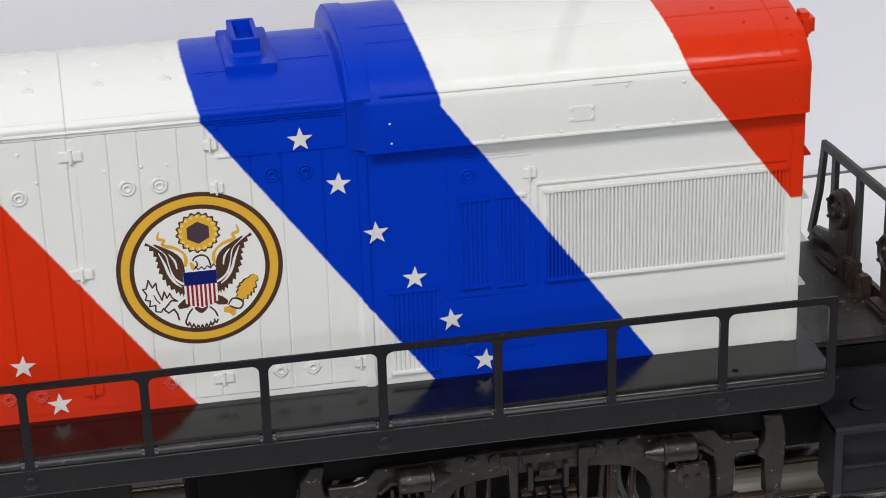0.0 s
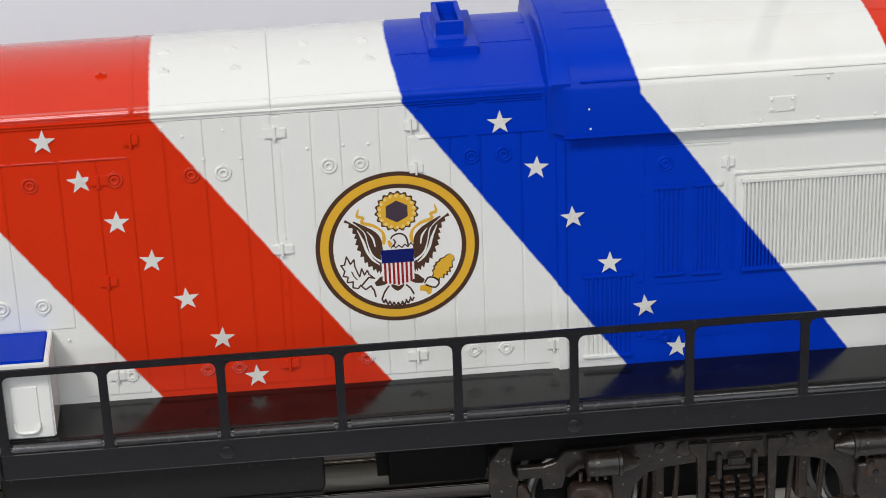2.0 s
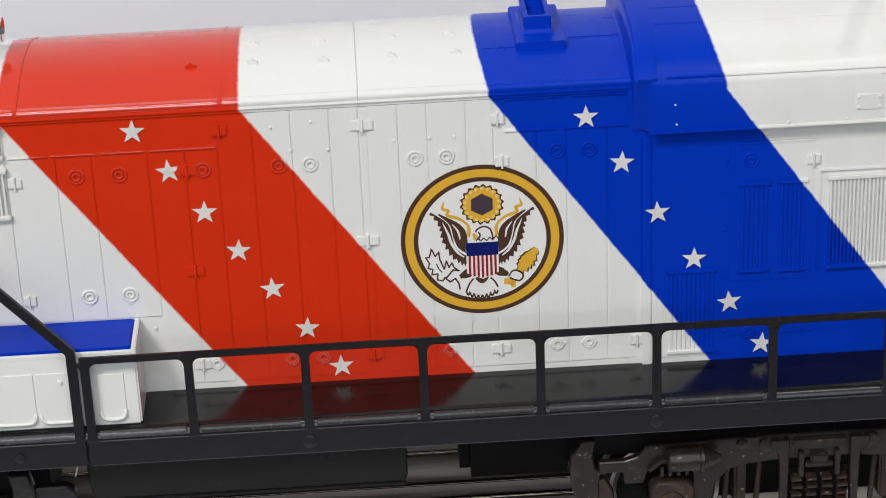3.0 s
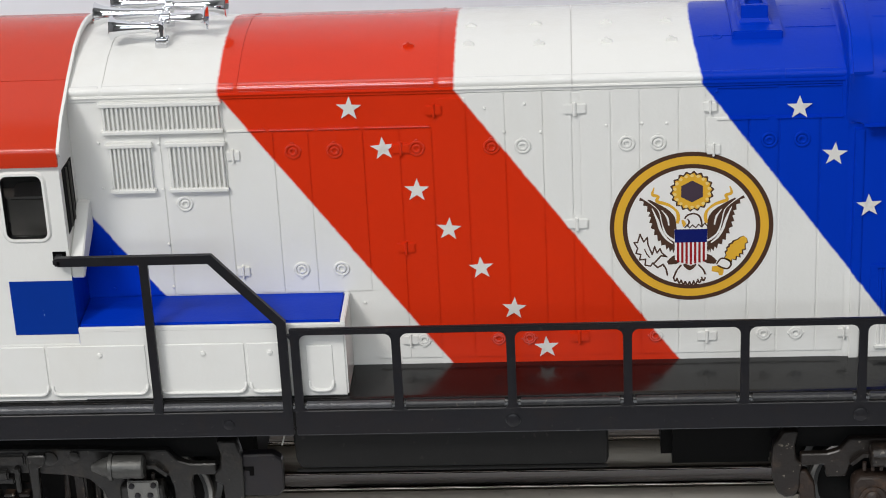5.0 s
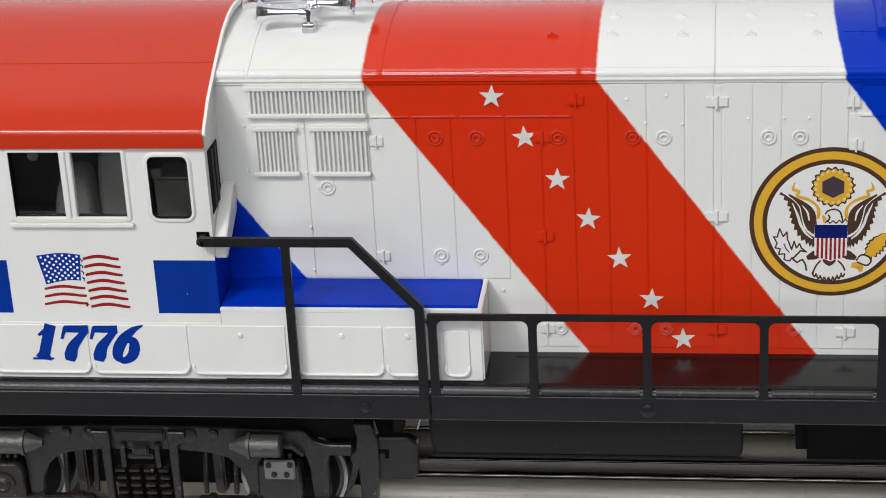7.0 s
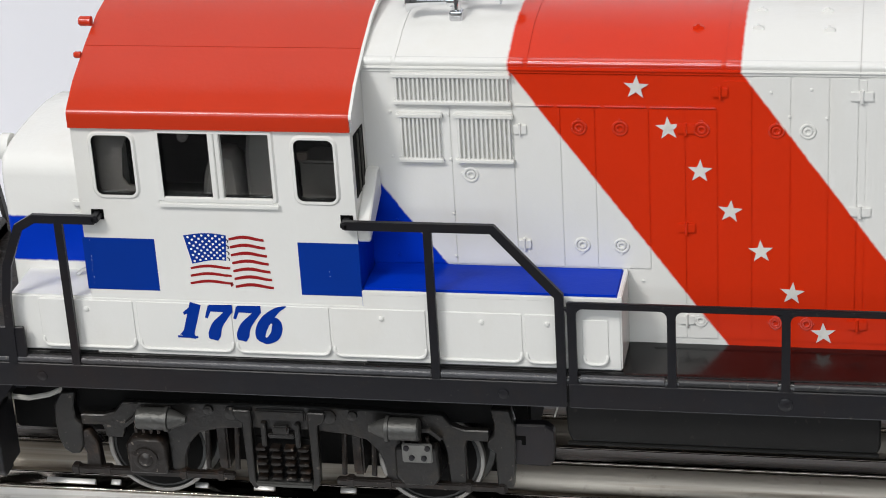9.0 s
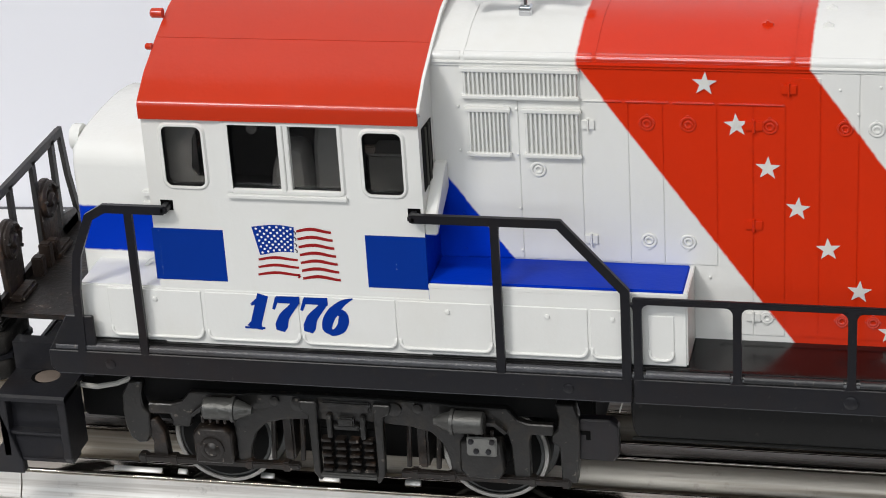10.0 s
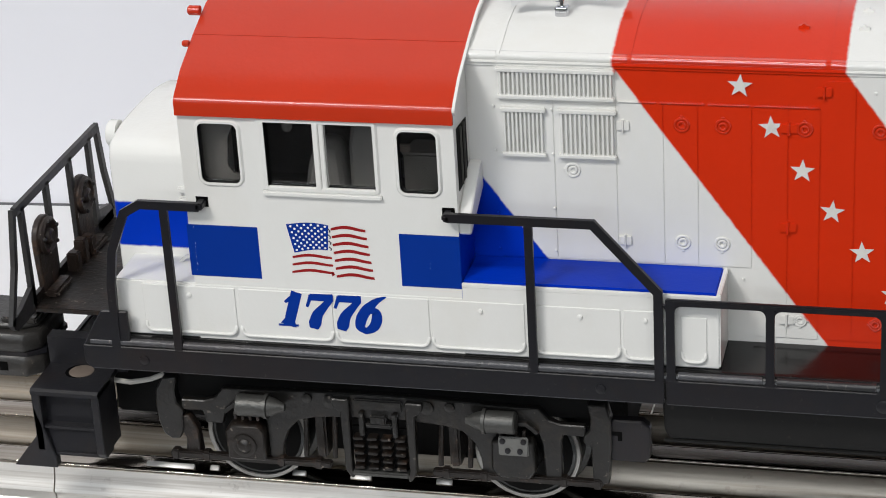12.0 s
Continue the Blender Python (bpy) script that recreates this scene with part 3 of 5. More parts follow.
part("interior_panel", prism(bmesh.new(), [(-148.6, 62), (-148.6, 80), (-139.6, 80), (-142.9, 73.0), (-143.4, 67.6), (-142.4, 66.2), (-138.8, 65.6), (-138.8, 62)], "y", -7.6, -7.0), GREYIN, cab, "grey slanted panel inside the cab")
part("interior_lamp", boxed(-113.9, -111.9, -2.6, -1.6, 69.3, 70.6, 0.2), BOSS, cab, "small pale box inside the cab")
part("interior_rail", boxed(-114.0, -104.4, -0.2, 0.1, 67.9, 68.3), SEATM, cab)
part("interior_box", boxed(-114.0, -104.5, 0.2, 7.0, 59, 68.0, 0.5), GREYIN, cab)
# lower side skirt below the cab, the panels standing a little proud
SKIRT = -10.9
skirt = part("skirt", boxed(-150.7, -101.9, SKIRT, SIDE + 0.3, 35.2, 45.9, 0.1), WHITE_PAINT, loco, "white lower side boxes with panel lids")
part("skirt_wall", boxed(-166.0, -150.4, SKIRT + 0.3, 30, 35.2, 46.0, 0.3), WHITE_PAINT, skirt)
part("skirt_wall", boxed(-102.2, -57.6, SKIRT, 0.2, 35.2, 48.4, 0.3), WHITE_PAINT, skirt)
part("skirt_top", boxed(-101.9, -58.3, SKIRT + 0.55, 0.1, 48.2, 49.2, 0.25), BLUE_PAINT, skirt, "blue top of the side box")
part("skirt_rim", boxed(-102.0, -57.5, SKIRT - 0.05, SKIRT + 0.5, 48.0, 48.9, 0.15), WHITE_PAINT, skirt)
part("skirt_rim", boxed(-58.3, -57.5, SKIRT, 0.1, 48.2, 49.25, 0.15), WHITE_PAINT, skirt)
LIDS = [(-160.6, -143.3), (-142.6, -125.5), (-125.1, -108.1), (-107.7, -91.2), (-89.4, -74.6), (-74.1, -68.0), (-64.3, -59.9)]
for x0, x1 in LIDS:
    z1 = 45.5 if x1 < -66 else 44.8
    turn = [(1.2 - 1.2 * math.sin(radians(a)), 1.2 - 1.2 * math.cos(radians(a))) for a in (0, 30, 60, 90)]
    lower = [(x0 + dx, 36.3 + dz) for dx, dz in turn[::-1]] + [(x1 - dx, 36.3 + dz) for dx, dz in turn]
    o = part("panel_lid", prism(bmesh.new(), [(x0, z1)] + lower + [(x1, z1)], "y", SKIRT - 0.2, SKIRT + 0.4, 0.08), WHITE_PAINT, skirt)
    rim = [(x0 + 0.22, 38.2)] + [(x + (0.2 if x < (x0 + x1) / 2 else -0.2), z + 0.15) for x, z in lower] + [(x1 - 0.22, 38.2)]
    part("lid_lip", swept(bmesh.new(), [(x, SKIRT - (0.3 if z < 38 else 0.0), z) for x, z in rim], 0.3, 10), WHITE_PAINT, o, "rounded lower lip", True)
for x in (-151.8, -98.9, -81.5, -70.3):
    part("knob", lathe(bmesh.new(), [(0, 0.48), (0.25, 0.42), (0.35, 0.2)], (x, SKIRT - 0.2, 43.8), (0, -1, 0), 12), WHITE_PAINT, skirt, "", True)

# decals on the cab side
for x0, x1, z0, z1 in ((-151.0, -138.0, 47.6, 57.5), (-112.6, -102.0, 47.7, 57.6)):
    part("blue_panel", boxed(x0, x1, SIDE - 0.05, SIDE + 0.02, z0, z1), INKB, cab, "flat blue painted rectangle")


def ribbon(bm, x0, x1, z0, z1, thick, y, swell, n=16):
    """A printed stripe that rises, dips and thins towards its ends."""
    low, high = [], []
    for k in range(n + 1):
        t = k / n
        x, z = x0 + (x1 - x0) * t, z0 + (z1 - z0) * t + swell * math.sin(t * math.tau * 0.82 - 0.6)
        h = thick / 2 * (0.75 + 0.25 * math.sin(math.pi * t))
        low.append(bm.verts.new((x, y, z - h)))
        high.append(bm.verts.new((x, y, z + h)))
    for k in range(n):
        bm.faces.new((low[k], low[k + 1], high[k + 1], high[k]))
    return bm


FLAG_Y = SIDE - 0.06
FX0, FX1 = -132.6, -125.0
# blue corner: its top swells, and it narrows a little downwards
top_line = [(FX0 - 0.1 + (FX1 - FX0) * k / 12, 58.55 + 0.35 * math.sin(k / 12 * 3.6 - 0.5)) for k in range(13)]
base_line = [(FX0 + 1.0 + (FX1 - FX0 - 1.5) * k / 12, 53.25 + 0.3 * math.sin(k / 12 * 3.6 - 0.8) + 0.035 * k) for k in range(13)]
canton = prism(bmesh.new(), top_line + base_line[::-1], "y", FLAG_Y, FLAG_Y + 0.03)
part("canton", canton, INKB, cab, "blue corner of the flag with white stars")
for k in range(7):
    z = 57.9 - 1.5 * k
    part("red_stripe", ribbon(bmesh.new(), -124.7 + 0.07 * k, -118.5 + 0.17 * k, z + 0.1, z + 0.2, 0.62, FLAG_Y, 0.28), INKR, cab, "waving red stripe of the flag" if k == 0 else "")
for k in range(3):
    z = 52.45 - 1.45 * k
    part("red_stripe", ribbon(bmesh.new(), -132.0 - 0.15 * k, -124.9 + 0.1 * k, z - 0.15, z + 0.15, 0.55, FLAG_Y, 0.25), INKR, cab)
for k in range(4):
    z = 57.9 - 1.15 * k
    part("fold", bar(bmesh.new(), [(-125.25, z), (-124.85, z - 0.35), (-124.95, z - 0.7)], 0.2, FLAG_Y, FLAG_Y + 0.03), INKN, cab, "dark tick along the fold of the flag" if k == 0 else "")
part("fold", bar(bmesh.new(), [(-125.2, 49.4), (-124.8, 49.2), (-125.1, 48.9)], 0.3, FLAG_Y, FLAG_Y + 0.03), INKR, cab)
dot = None
for r in range(9):
    for c in range(6 - r % 2):
        a, b = (c + 0.55 + 0.5 * (r % 2)) / 6.0, (r + 0.75) / 9.5
        k = a * 12
        i = min(int(k), 11)
        p0, p1 = [Vector((line[i][0] + (line[i + 1][0] - line[i][0]) * (k - i), 0, line[i][1] + (line[i + 1][1] - line[i][1]) * (k - i))) for line in (top_line, base_line)]
        p = p0.lerp(p1, b)
        p.y = FLAG_Y - 0.03
        if dot is None:
            bm = bmesh.new()
            bmesh.ops.create_circle(bm, cap_ends=True, segments=8, radius=0.225, matrix=Matrix.Rotation(radians(90), 4, "X"))
            dot = part("small_star", bm, INKW, cab)
            dot.location = p * MM
        else:
            again(dot).location = p * MM


def digit_strokes(kind, x):
    """A fat slanted numeral from brush strokes, 6.8 mm high, its foot at x."""
    bm = bmesh.new()
    y = SIDE - 0.46

    def go(pts, widths, dy=0.0):
        line = smooth_line([(x + 0.30 * pz + px, 38.8 + pz) for px, pz in pts], 8)
        rows, n = [], len(line)
        for i, p in enumerate(line):
            a, b = line[max(i - 1, 0)], line[min(i + 1, n - 1)]
            d = Vector((b[0] - a[0], b[1] - a[1])).normalized()
            t = i / (n - 1) * (len(widths) - 1)
            k = min(int(t), len(widths) - 2)
            w = (widths[k] + (widths[k + 1] - widths[k]) * (t - k)) / 2
            rows.append((bm.verts.new((p[0] - d.y * w, y - dy, p[1] + d.x * w)), bm.verts.new((p[0] + d.y * w, y - dy, p[1] - d.x * w))))
        for (a, b), (c, d) in zip(rows, rows[1:]):
            bm.faces.new((a, b, d, c))
    if kind == "1":
        go([(0.6, 0.1), (0.6, 6.75)], (1.95, 2.0))
        go([(-1.25, 0.2), (2.45, 0.2)], (0.42, 0.42), 0.01)
        go([(0.6, 0.2), (0.6, 1.2)], (3.0, 1.9), 0.02)
        go([(-1.1, 4.7), (0.5, 6.1)], (0.45, 1.2), 0.03)
    if kind == "7":
        go([(-1.3, 5.95), (2.9, 5.95)], (1.3, 1.5))
        go([(-1.35, 4.0), (-1.2, 6.3)], (0.5, 0.8), 0.01)
        go([(2.6, 5.8), (1.7, 4.2), (0.9, 2.6), (0.8, 0.9), (0.85, -0.2)], (1.0, 1.4, 1.9, 2.3, 1.5), 0.02)
    if kind == "6":
        go([(1.7, -0.15), (0.5, 0.7), (0.3, 2.4), (0.9, 4.2), (2.2, 5.9), (3.7, 6.75)], (0.9, 1.8, 2.0, 1.9, 1.1, 0.12))
        go([(1.3, 3.9), (2.5, 3.7), (3.05, 2.4), (2.9, 0.8), (1.7, -0.15), (0.9, 0.3)], (0.9, 1.6, 1.95, 1.8, 1.1, 0.9), 0.01)
    return bm


for kind, x in (("1", -134.4), ("7", -129.9), ("7", -124.8), ("6", -121.25)):
    part("numeral_" + {"1": "one", "7": "seven", "6": "six"}[kind], digit_strokes(kind, x), INKB, cab, "dark blue slanted numeral " + kind)
# runs of small chips in the blue panels
random.seed(7)
for x, z0, z1, count in ((-149.7, 48.4, 57.2, 9), (-107.4, 49.5, 53.6, 2)):
    for k in range(count):
        z = random.uniform(z0, z1)
        w, h = random.uniform(0.02, 0.05), random.uniform(0.05, 0.25)
        cx = x + random.uniform(-0.12, 0.12)
        part("paint_chip", boxed(cx - w, cx + w, SIDE - 0.07, SIDE, z - h / 2, z + h / 2), INKW, cab)

# ---- nose ----
NOSE_HALF = [(0.0, 35.2), (0.0, 64.0), (0.2, 65.2), (0.8, 66.3), (2.0, 67.1), (4.0, 67.5), (8.0, 67.9), (12.0, 68.1), (CY, 68.2)]
nose_sec = mirrored(NOSE_HALF)
nose = bmesh.new()
rows = []
# the front bows forward towards the middle and is rounded into the sides
for back, tuck in ((0.0, 0.8), (0.3, 0.3), (0.9, 0.0), (None, 0.0)):
    row = []
    for y, z in nose_sec:
        c = min(y, 2 * CY - y)
        bow = 0.8 * math.sin(radians(90 * min(max(c, 0.0) / 11.0, 1.0)))
        row.append(nose.verts.new((-150.0 if back is None else -168.9 - bow + back, y + (tuck if y < 1 else -tuck if y > 2 * CY - 1 else 0), z - (tuck if z > 60 else 0))))
    rows.append(row)
for a, b in zip(rows, rows[1:]):
    for k in range(len(a) - 1):
        nose.faces.new((a[k], a[k + 1], b[k + 1], b[k]))
nose.faces.new(rows[0])
part("nose", nose, NOSE, loco, "short white nose with a blue stripe", True)
for y in (8.5,):
    part("headlight", lathe(bmesh.new(), [(0, 2.5), (1.6, 2.5), (1.9, 2.3), (1.9, 1.8), (1.5, 1.7)], (-169.6, y, 66.0), (-1, 0, 0), 20), WHITE_PAINT, loco, "round white headlight", True)
for z in (57.2, 59.3):
    part("nose_rib", boxed(-156.0, -153.2, -0.9, 0.2, z - 0.6, z + 0.6, 0.25), WHITE_PAINT, loco, "small raised white rib")
part("grab_rail", bar(bmesh.new(), [(-152.8, 47.8), (-155.2, 46.9), (-157.6, 44.6)], 0.5, -2.4, -1.8), WHITE_PAINT, loco)

# ---- frame, walkway and railings ----
RAILY = -13.16
deck = bmesh.new()
DECK_SEC = mirrored([(-12.2, 29.6), (-12.9, 30.0), (-12.9, 33.6), (-12.5, 34.5), (-11.7, 35.1), (-10.9, 35.2), (CY, 35.2)])
loft(deck, [(-171.5, DECK_SEC), (104.2, DECK_SEC)])
frame_part = part("walkway_frame", deck, DECK, loco, "glossy black walkway and underframe", True)
for a, b in ((-171, -166.6), (-165.2, -155.0), (-153.3, -90.5), (-88.7, -68.0), (-64.6, -50.4)):
    part("tread_edge", rod(bmesh.new(), (a, -12.35, 34.25), (b, -12.35, 34.25), 0.72, 12), WORN, frame_part, "worn walkway edge, greyer for the sheen it catches", True)
for k in range(8):
    x = -30.2 + 19.15 * (k - 1)
    if x < 40:
        part("tread_edge", rod(bmesh.new(), (x + 1.4, -12.35, 34.25), (x + 17.8, -12.35, 34.25), 0.72, 12), SCUFFED, frame_part, "rounded scuffed walkway edge", True)
for x0, x1 in ((-188.0, -171.4), (104.0, 119.5)):
    part("end_platform", boxed(x0, x1, -3.0, 38.0, 34.2, 35.2, 0.2), RUSTY, frame_part, "dusty brown-black end platform")
part("centre_sill", boxed(-171, 112, 4, 31, 21.5, 30.6, 0.4), DARKM, frame_part)
part("floor_pan", boxed(-166, 102, -7.0, 42.0, 25.8, 30.4, 0.4), DARKM, frame_part, "dark underside of the frame")
# solid black block stands in for the dark opening behind the steps
part("step_well_shade", boxed(104.4, 118.6, -2.4, 12.0, 23.9, 34.0, 0.4), DARKM, frame_part, "black block for the shade in the well behind the rear steps")
# flat black disc stands in for the shade in a hole
part("hole", lathe(bmesh.new(), [(0, 0.55), (0.05, 0.55)], (88.0, -9.4, 35.21), (0, 0, 1), 14), SHADEIN, frame_part, "black disc for the dark of a small walkway hole")


def fillet(bm, x, z, sx, sz, r, y0, y1):
    """A rounded inner corner where a post meets a rail."""
    pts = [(x, z)] + [(x + sx * (r - r * math.sin(radians(a))), z + sz * (r - r * math.cos(radians(a)))) for a in (0, 22.5, 45, 67.5, 90)]
    return prism(bm, pts, "y", y0, y1)


Y0, Y1 = RAILY, RAILY + 0.85
sill = bmesh.new()
prism(sill, [(-66.6, 29.0), (102.2, 29.0), (103.6, 29.4), (104.4, 30.4), (104.5, 31.6), (104.5, 33.6), (-66.6, 33.6)], "y", Y0, Y1, 0.12)
railing = part("side_railing", sill, BLACK, loco, "black flat railing along the long walkway")
part("top_rail", boxed(-66.6, 104.4, Y0, Y1, 47.75, 48.95, 0.2), BLACK, railing)
POSTS = [-65.8] + [-49.1] + [-30.2 + 19.15 * k for k in range(7)] + [103.6]
post = None
for i, x in enumerate(POSTS):
    w = 0.72
    if post is None:
        bm = box(bmesh.new(), -w, w, Y0 + 0.02, Y1 - 0.02, 33.4, 48.0)
        for sx in (-1, 1):
            fillet(bm, sx * w, 47.85, sx, -1, 1.3, Y0 + 0.05, Y1 - 0.05)
            fillet(bm, sx * w, 33.5, sx, 1, 0.9, Y0 + 0.05, Y1 - 0.05)
        post = part("post", bm, BLACK, railing)
        post.location.x = x * MM
    else:
        again(post, x=x - POSTS[0])
bolt = None
for x in (-30.2, 27.2, 84.7):
    if bolt is None:
        bolt = part("bolt", lathe(bmesh.new(), [(0, 1.25), (0.15, 1.2), (0.3, 0.9)], (x, Y0, 31.2), (0, -1, 0), 18), BLACK, railing, "round bolt head", True)
    else:
        again(bolt, x=x + 30.2)

front = part("front_railing", prism(bmesh.new(), [(-172.4, 33.6), (-172.4, 30.2), (-171.2, 29.0), (-67.0, 29.0), (-67.0, 33.6)], "y", Y0, Y1, 0.12), BLACK, loco, "black railing beside the cab and its steps")
rail_rear = bar(bmesh.new(), [(-103.6, 62.0), (-78.6, 62.0), (-67.8, 50.0), (-67.8, 33.4)], 1.55, Y0, Y1)
part("handrail", rail_rear, BLACK, front)
part("post", boxed(-90.25, -88.8, Y0 + 0.02, Y1 - 0.02, 33.4, 61.6), BLACK, front)
part("handrail", bar(bmesh.new(), [(-147.6, 61.8), (-158.6, 61.8), (-161.6, 60.0), (-164.6, 52.6), (-165.6, 46.0), (-166.0, 33.4)], 1.55, Y0, Y1), BLACK, front)
part("post", boxed(-154.9, -153.45, Y0 + 0.02, Y1 - 0.02, 33.4, 61.4), BLACK, front)
for x in (-103.6, -147.6):
    s = 1 if x > -110 else -1
    part("bracket", boxed(x - 0.75, x + 0.75, Y0, SIDE + 0.2, 61.2, 62.5, 0.3), BLACK, front)
    part("slot", boxed(x - 1.1, x + 1.1, SIDE - 0.1, SIDE + 0.1, 61.0, 62.9), SHADEIN, front, "black patch for the dark of a slot in the cab side")
for x in (-160.9, -77.9):
    part("bolt", lathe(bmesh.new(), [(0, 0.95), (0.2, 0.9), (0.3, 0.6)], (x, Y0, 31.2), (0, -1, 0), 16), BLACK, front, "", True)
part("upright", prism(bmesh.new(), [(-172.4, 33.5), (-168.4, 40.6), (-163.3, 40.6), (-163.3, 33.5)], "y", -12.9, -12.2, 0.2), BLACK, front)

# fuel tank and the dark works between the trucks
tank = part("fuel_tank", prism(bmesh.new(), [(-68.0, 29.5), (-67.6, 22.0), (-66.8, 20.2), (-15.0, 20.2), (-14.4, 21.2), (-14.4, 29.5)], "y", -9.6, 44.6, 0.4), TANKM, loco, "long black fuel tank under the walkway", True)
part("tank_lip", boxed(-67.6, -14.6, -9.9, -9.2, 19.8, 20.4, 0.15), TANKM, tank)
for x0, x1 in ((-12.1, -3.4), (-1.5, 7.2)):
    part("frame_lug", boxed(x0, x1, -6.0, 6.0, 24.2, 29.6, 1.2), DARKM, loco, "rounded black lug under the sill", True)
part("motor_block", boxed(-5.0, 16.0, 5.0, 30.0, 10.5, 29.0, 2.0), DARKM, loco, "black motor block between the trucks")
for x0, x1 in ((-88.0, -76.0), (-174.0, -154.0), (97.0, 108.0)):
    part("underframe_block", boxed(x0, x1, 2.0, 33.0, 12.4 if x0 > 0 else 11.5 if x0 < -100 else 11.0, 29.8, 0.5), DARKM, loco)
for x0, x1, owner in ((-66.4, 101.8, railing), (-171.0, -67.2, front)):
    part("pale_lower_edge", boxed(x0, x1, Y0 - 0.03, Y0 + 0.3, 28.97, 29.14, 0.03), WORN, owner, "thin pale lower edge of the sill")

# ---- doors, louvres and fittings on the hood side ----
def door(x0, x1, z0, z1, y=0.0, owner=None):
    return part("door_panel", boxed(x0 + 0.02, x1 - 0.02, y - 0.2, y + 0.1, z0, z1, 0.09), HOOD, owner or hood)


for x0, x1, z0, z1 in ((-97.1, -87.1, 49.4, 85.0), (-87.0, -76.4, 49.4, 85.0), (-76.3, -68.4, 49.4, 78.9), (-68.3, -62.6, 49.4, 78.9), (-62.5, -53.6, 49.4, 78.9),
                       (-53.4, -47.6, 36.4, 78.9), (-47.5, -42.3, 36.4, 78.9), (-41.4, -36.6, 36.4, 83.9), (-36.4, -30.3, 36.4, 84.72), (-30.1, -24.1, 36.4, 84.72), (-23.9, -19.4, 36.4, 84.72),
                       (-17.9, -13.1, 36.4, 84.72), (-12.9, -8.4, 36.4, 84.72), (-8.2, -2.1, 36.4, 84.72), (-1.9, 2.3, 36.4, 84.72), (2.5, 9.2, 36.4, 79.4),
                       (9.4, 14.1, 36.4, 79.4), (14.3, 20.7, 36.4, 79.4), (20.9, 25.4, 36.4, 79.4)):
    door(x0, x1, z0, z1)
part("door_post", boxed(-19.2, -18.1, -0.12, 0.1, 36.4, 84.3, 0.05), HOOD, hood)
part("gutter", boxed(-101.9, 25.0, -0.62, 0.2, 85.35, 85.8, 0.16), HOOD, hood, "thin raised moulding below the roof")
for x0, x1 in ((-76.0, -69.5), (-69.0, -61.5), (-61.0, -54.0), (-53.4, -42.5), (4.0, 12.5), (13.5, 24.5)):
    part("drip_strip", boxed(x0, x1, -0.46, 0.0, 78.9, 79.3, 0.14), RUBBED, hood)

def latch_mesh(low):
    """A door latch: a thin ring round a looped handle; those by the walkway sit on a small lozenge."""
    bm = ring(bmesh.new(), 0, -0.1, 0, 1.15 if not low else 0.95, 0.24, 24)
    ring(bm, 0, -0.16, -0.05, 0.58, 0.22, 18)
    if low:
        for a in (0, 90, 180, 270):
            c, d = 1.15 * math.cos(radians(a)), 1.15 * math.sin(radians(a))
            box(bm, c - 0.28, c + 0.28, -0.18, 0.05, d - 0.22, d + 0.22, 0.07)
    else:
        box(bm, -0.3, 0.3, -0.2, 0.0, 1.15, 1.7, 0.08)
    return part("latch", bm, RUBBED, hood, "", True)


LATCHES = {}


def latch(x, z, y=-0.22, turn=0):
    low = z < 45
    if low not in LATCHES:
        o = LATCHES[low] = latch_mesh(low)
    else:
        o = again(LATCHES[low])
    o.matrix_local = pose(x * MM, y * MM, z * MM, 0, turn, 0)


for x in (-65.3, -58.4, -44.9, -32.6, -27.5, -10.5, -5.4, 12.6, 17.9):
    latch(x, 75.3)
for x in (-65.3, -58.6):
    latch(x, 53.7, turn=180)
for x in (-45.3, -32.6, -27.4, -6.0, 12.1, 17.5):
    latch(x, 39.9, turn=180)
latch(-84.0, 66.3, turn=-90)
latch(44.4, 71.8, -0.55)
latch(44.4, 40.2, -0.55, 180)

hinge_data = None


def hinge(x, z, y=-0.2, w=1.0):
    """A door hinge: two leaves and a pin."""
    global hinge_data
    if hinge_data is None:
        bm = bmesh.new()
        for s in (-1, 1):
            box(bm, s * 0.2, s * 1.85, -0.38, 0.05, -0.85, 0.85, 0.12)
        rod(bm, (0, -0.32, -1.1), (0, -0.32, 1.1), 0.34, 10)
        hinge_data = part("hinge", bm, HOOD, hood)
        o = hinge_data
    else:
        o = bpy.data.objects.new("hinge", hinge_data.data)
        scene.collection.objects.link(o)
        o.parent = hood
    o.matrix_local = pose(x * MM, y * MM, z * MM) @ Matrix.Diagonal((w, 1, 1, 1))


for x, z, w in ((-18.9, 81.6, 1), (-18.9, 61.1, 1), (-75.2, 74.8, 0.6), (-75.2, 53.6, 0.6), (3.0, 81.4, 0.6), (3.6, 73.9, 0.6), (-47.5, 57.4, 0.8), (-41.8, 82.0, 0.7),
                (-47.5, 75.4, 0.8), (2.6, 39.7, 0.9), (25.6, 39.9, 0.6), (-47.6, 40.0, 0.7), (-18.9, 40.0, 0.9)):
    hinge(x, z, w=w)
hinge(54.7, 71.4, -0.55, 0.6)
# small rivets along the doors
rivets = [(-97.4, z) for z in (77.5, 69.4, 57.6, 50.9)] + [(-87.4, z) for z in (77.2, 69.0, 58.9, 50.9)] + [(-33.5, 82.0), (-27.0, 82.6), (-30.5, 77.8), (-13.8, 78.5), (-8.0, 78.7), (-4.0, 78.6), (-55.0, 47.2), (4.0, 84.0), (-24.5, 77.6)]
rivet = part("rivet", lathe(bmesh.new(), [(0, 0.28), (0.16, 0.22), (0.22, 0.1)], (0, 0, 0), (0, -1, 0), 8), HOOD, hood, "", True)
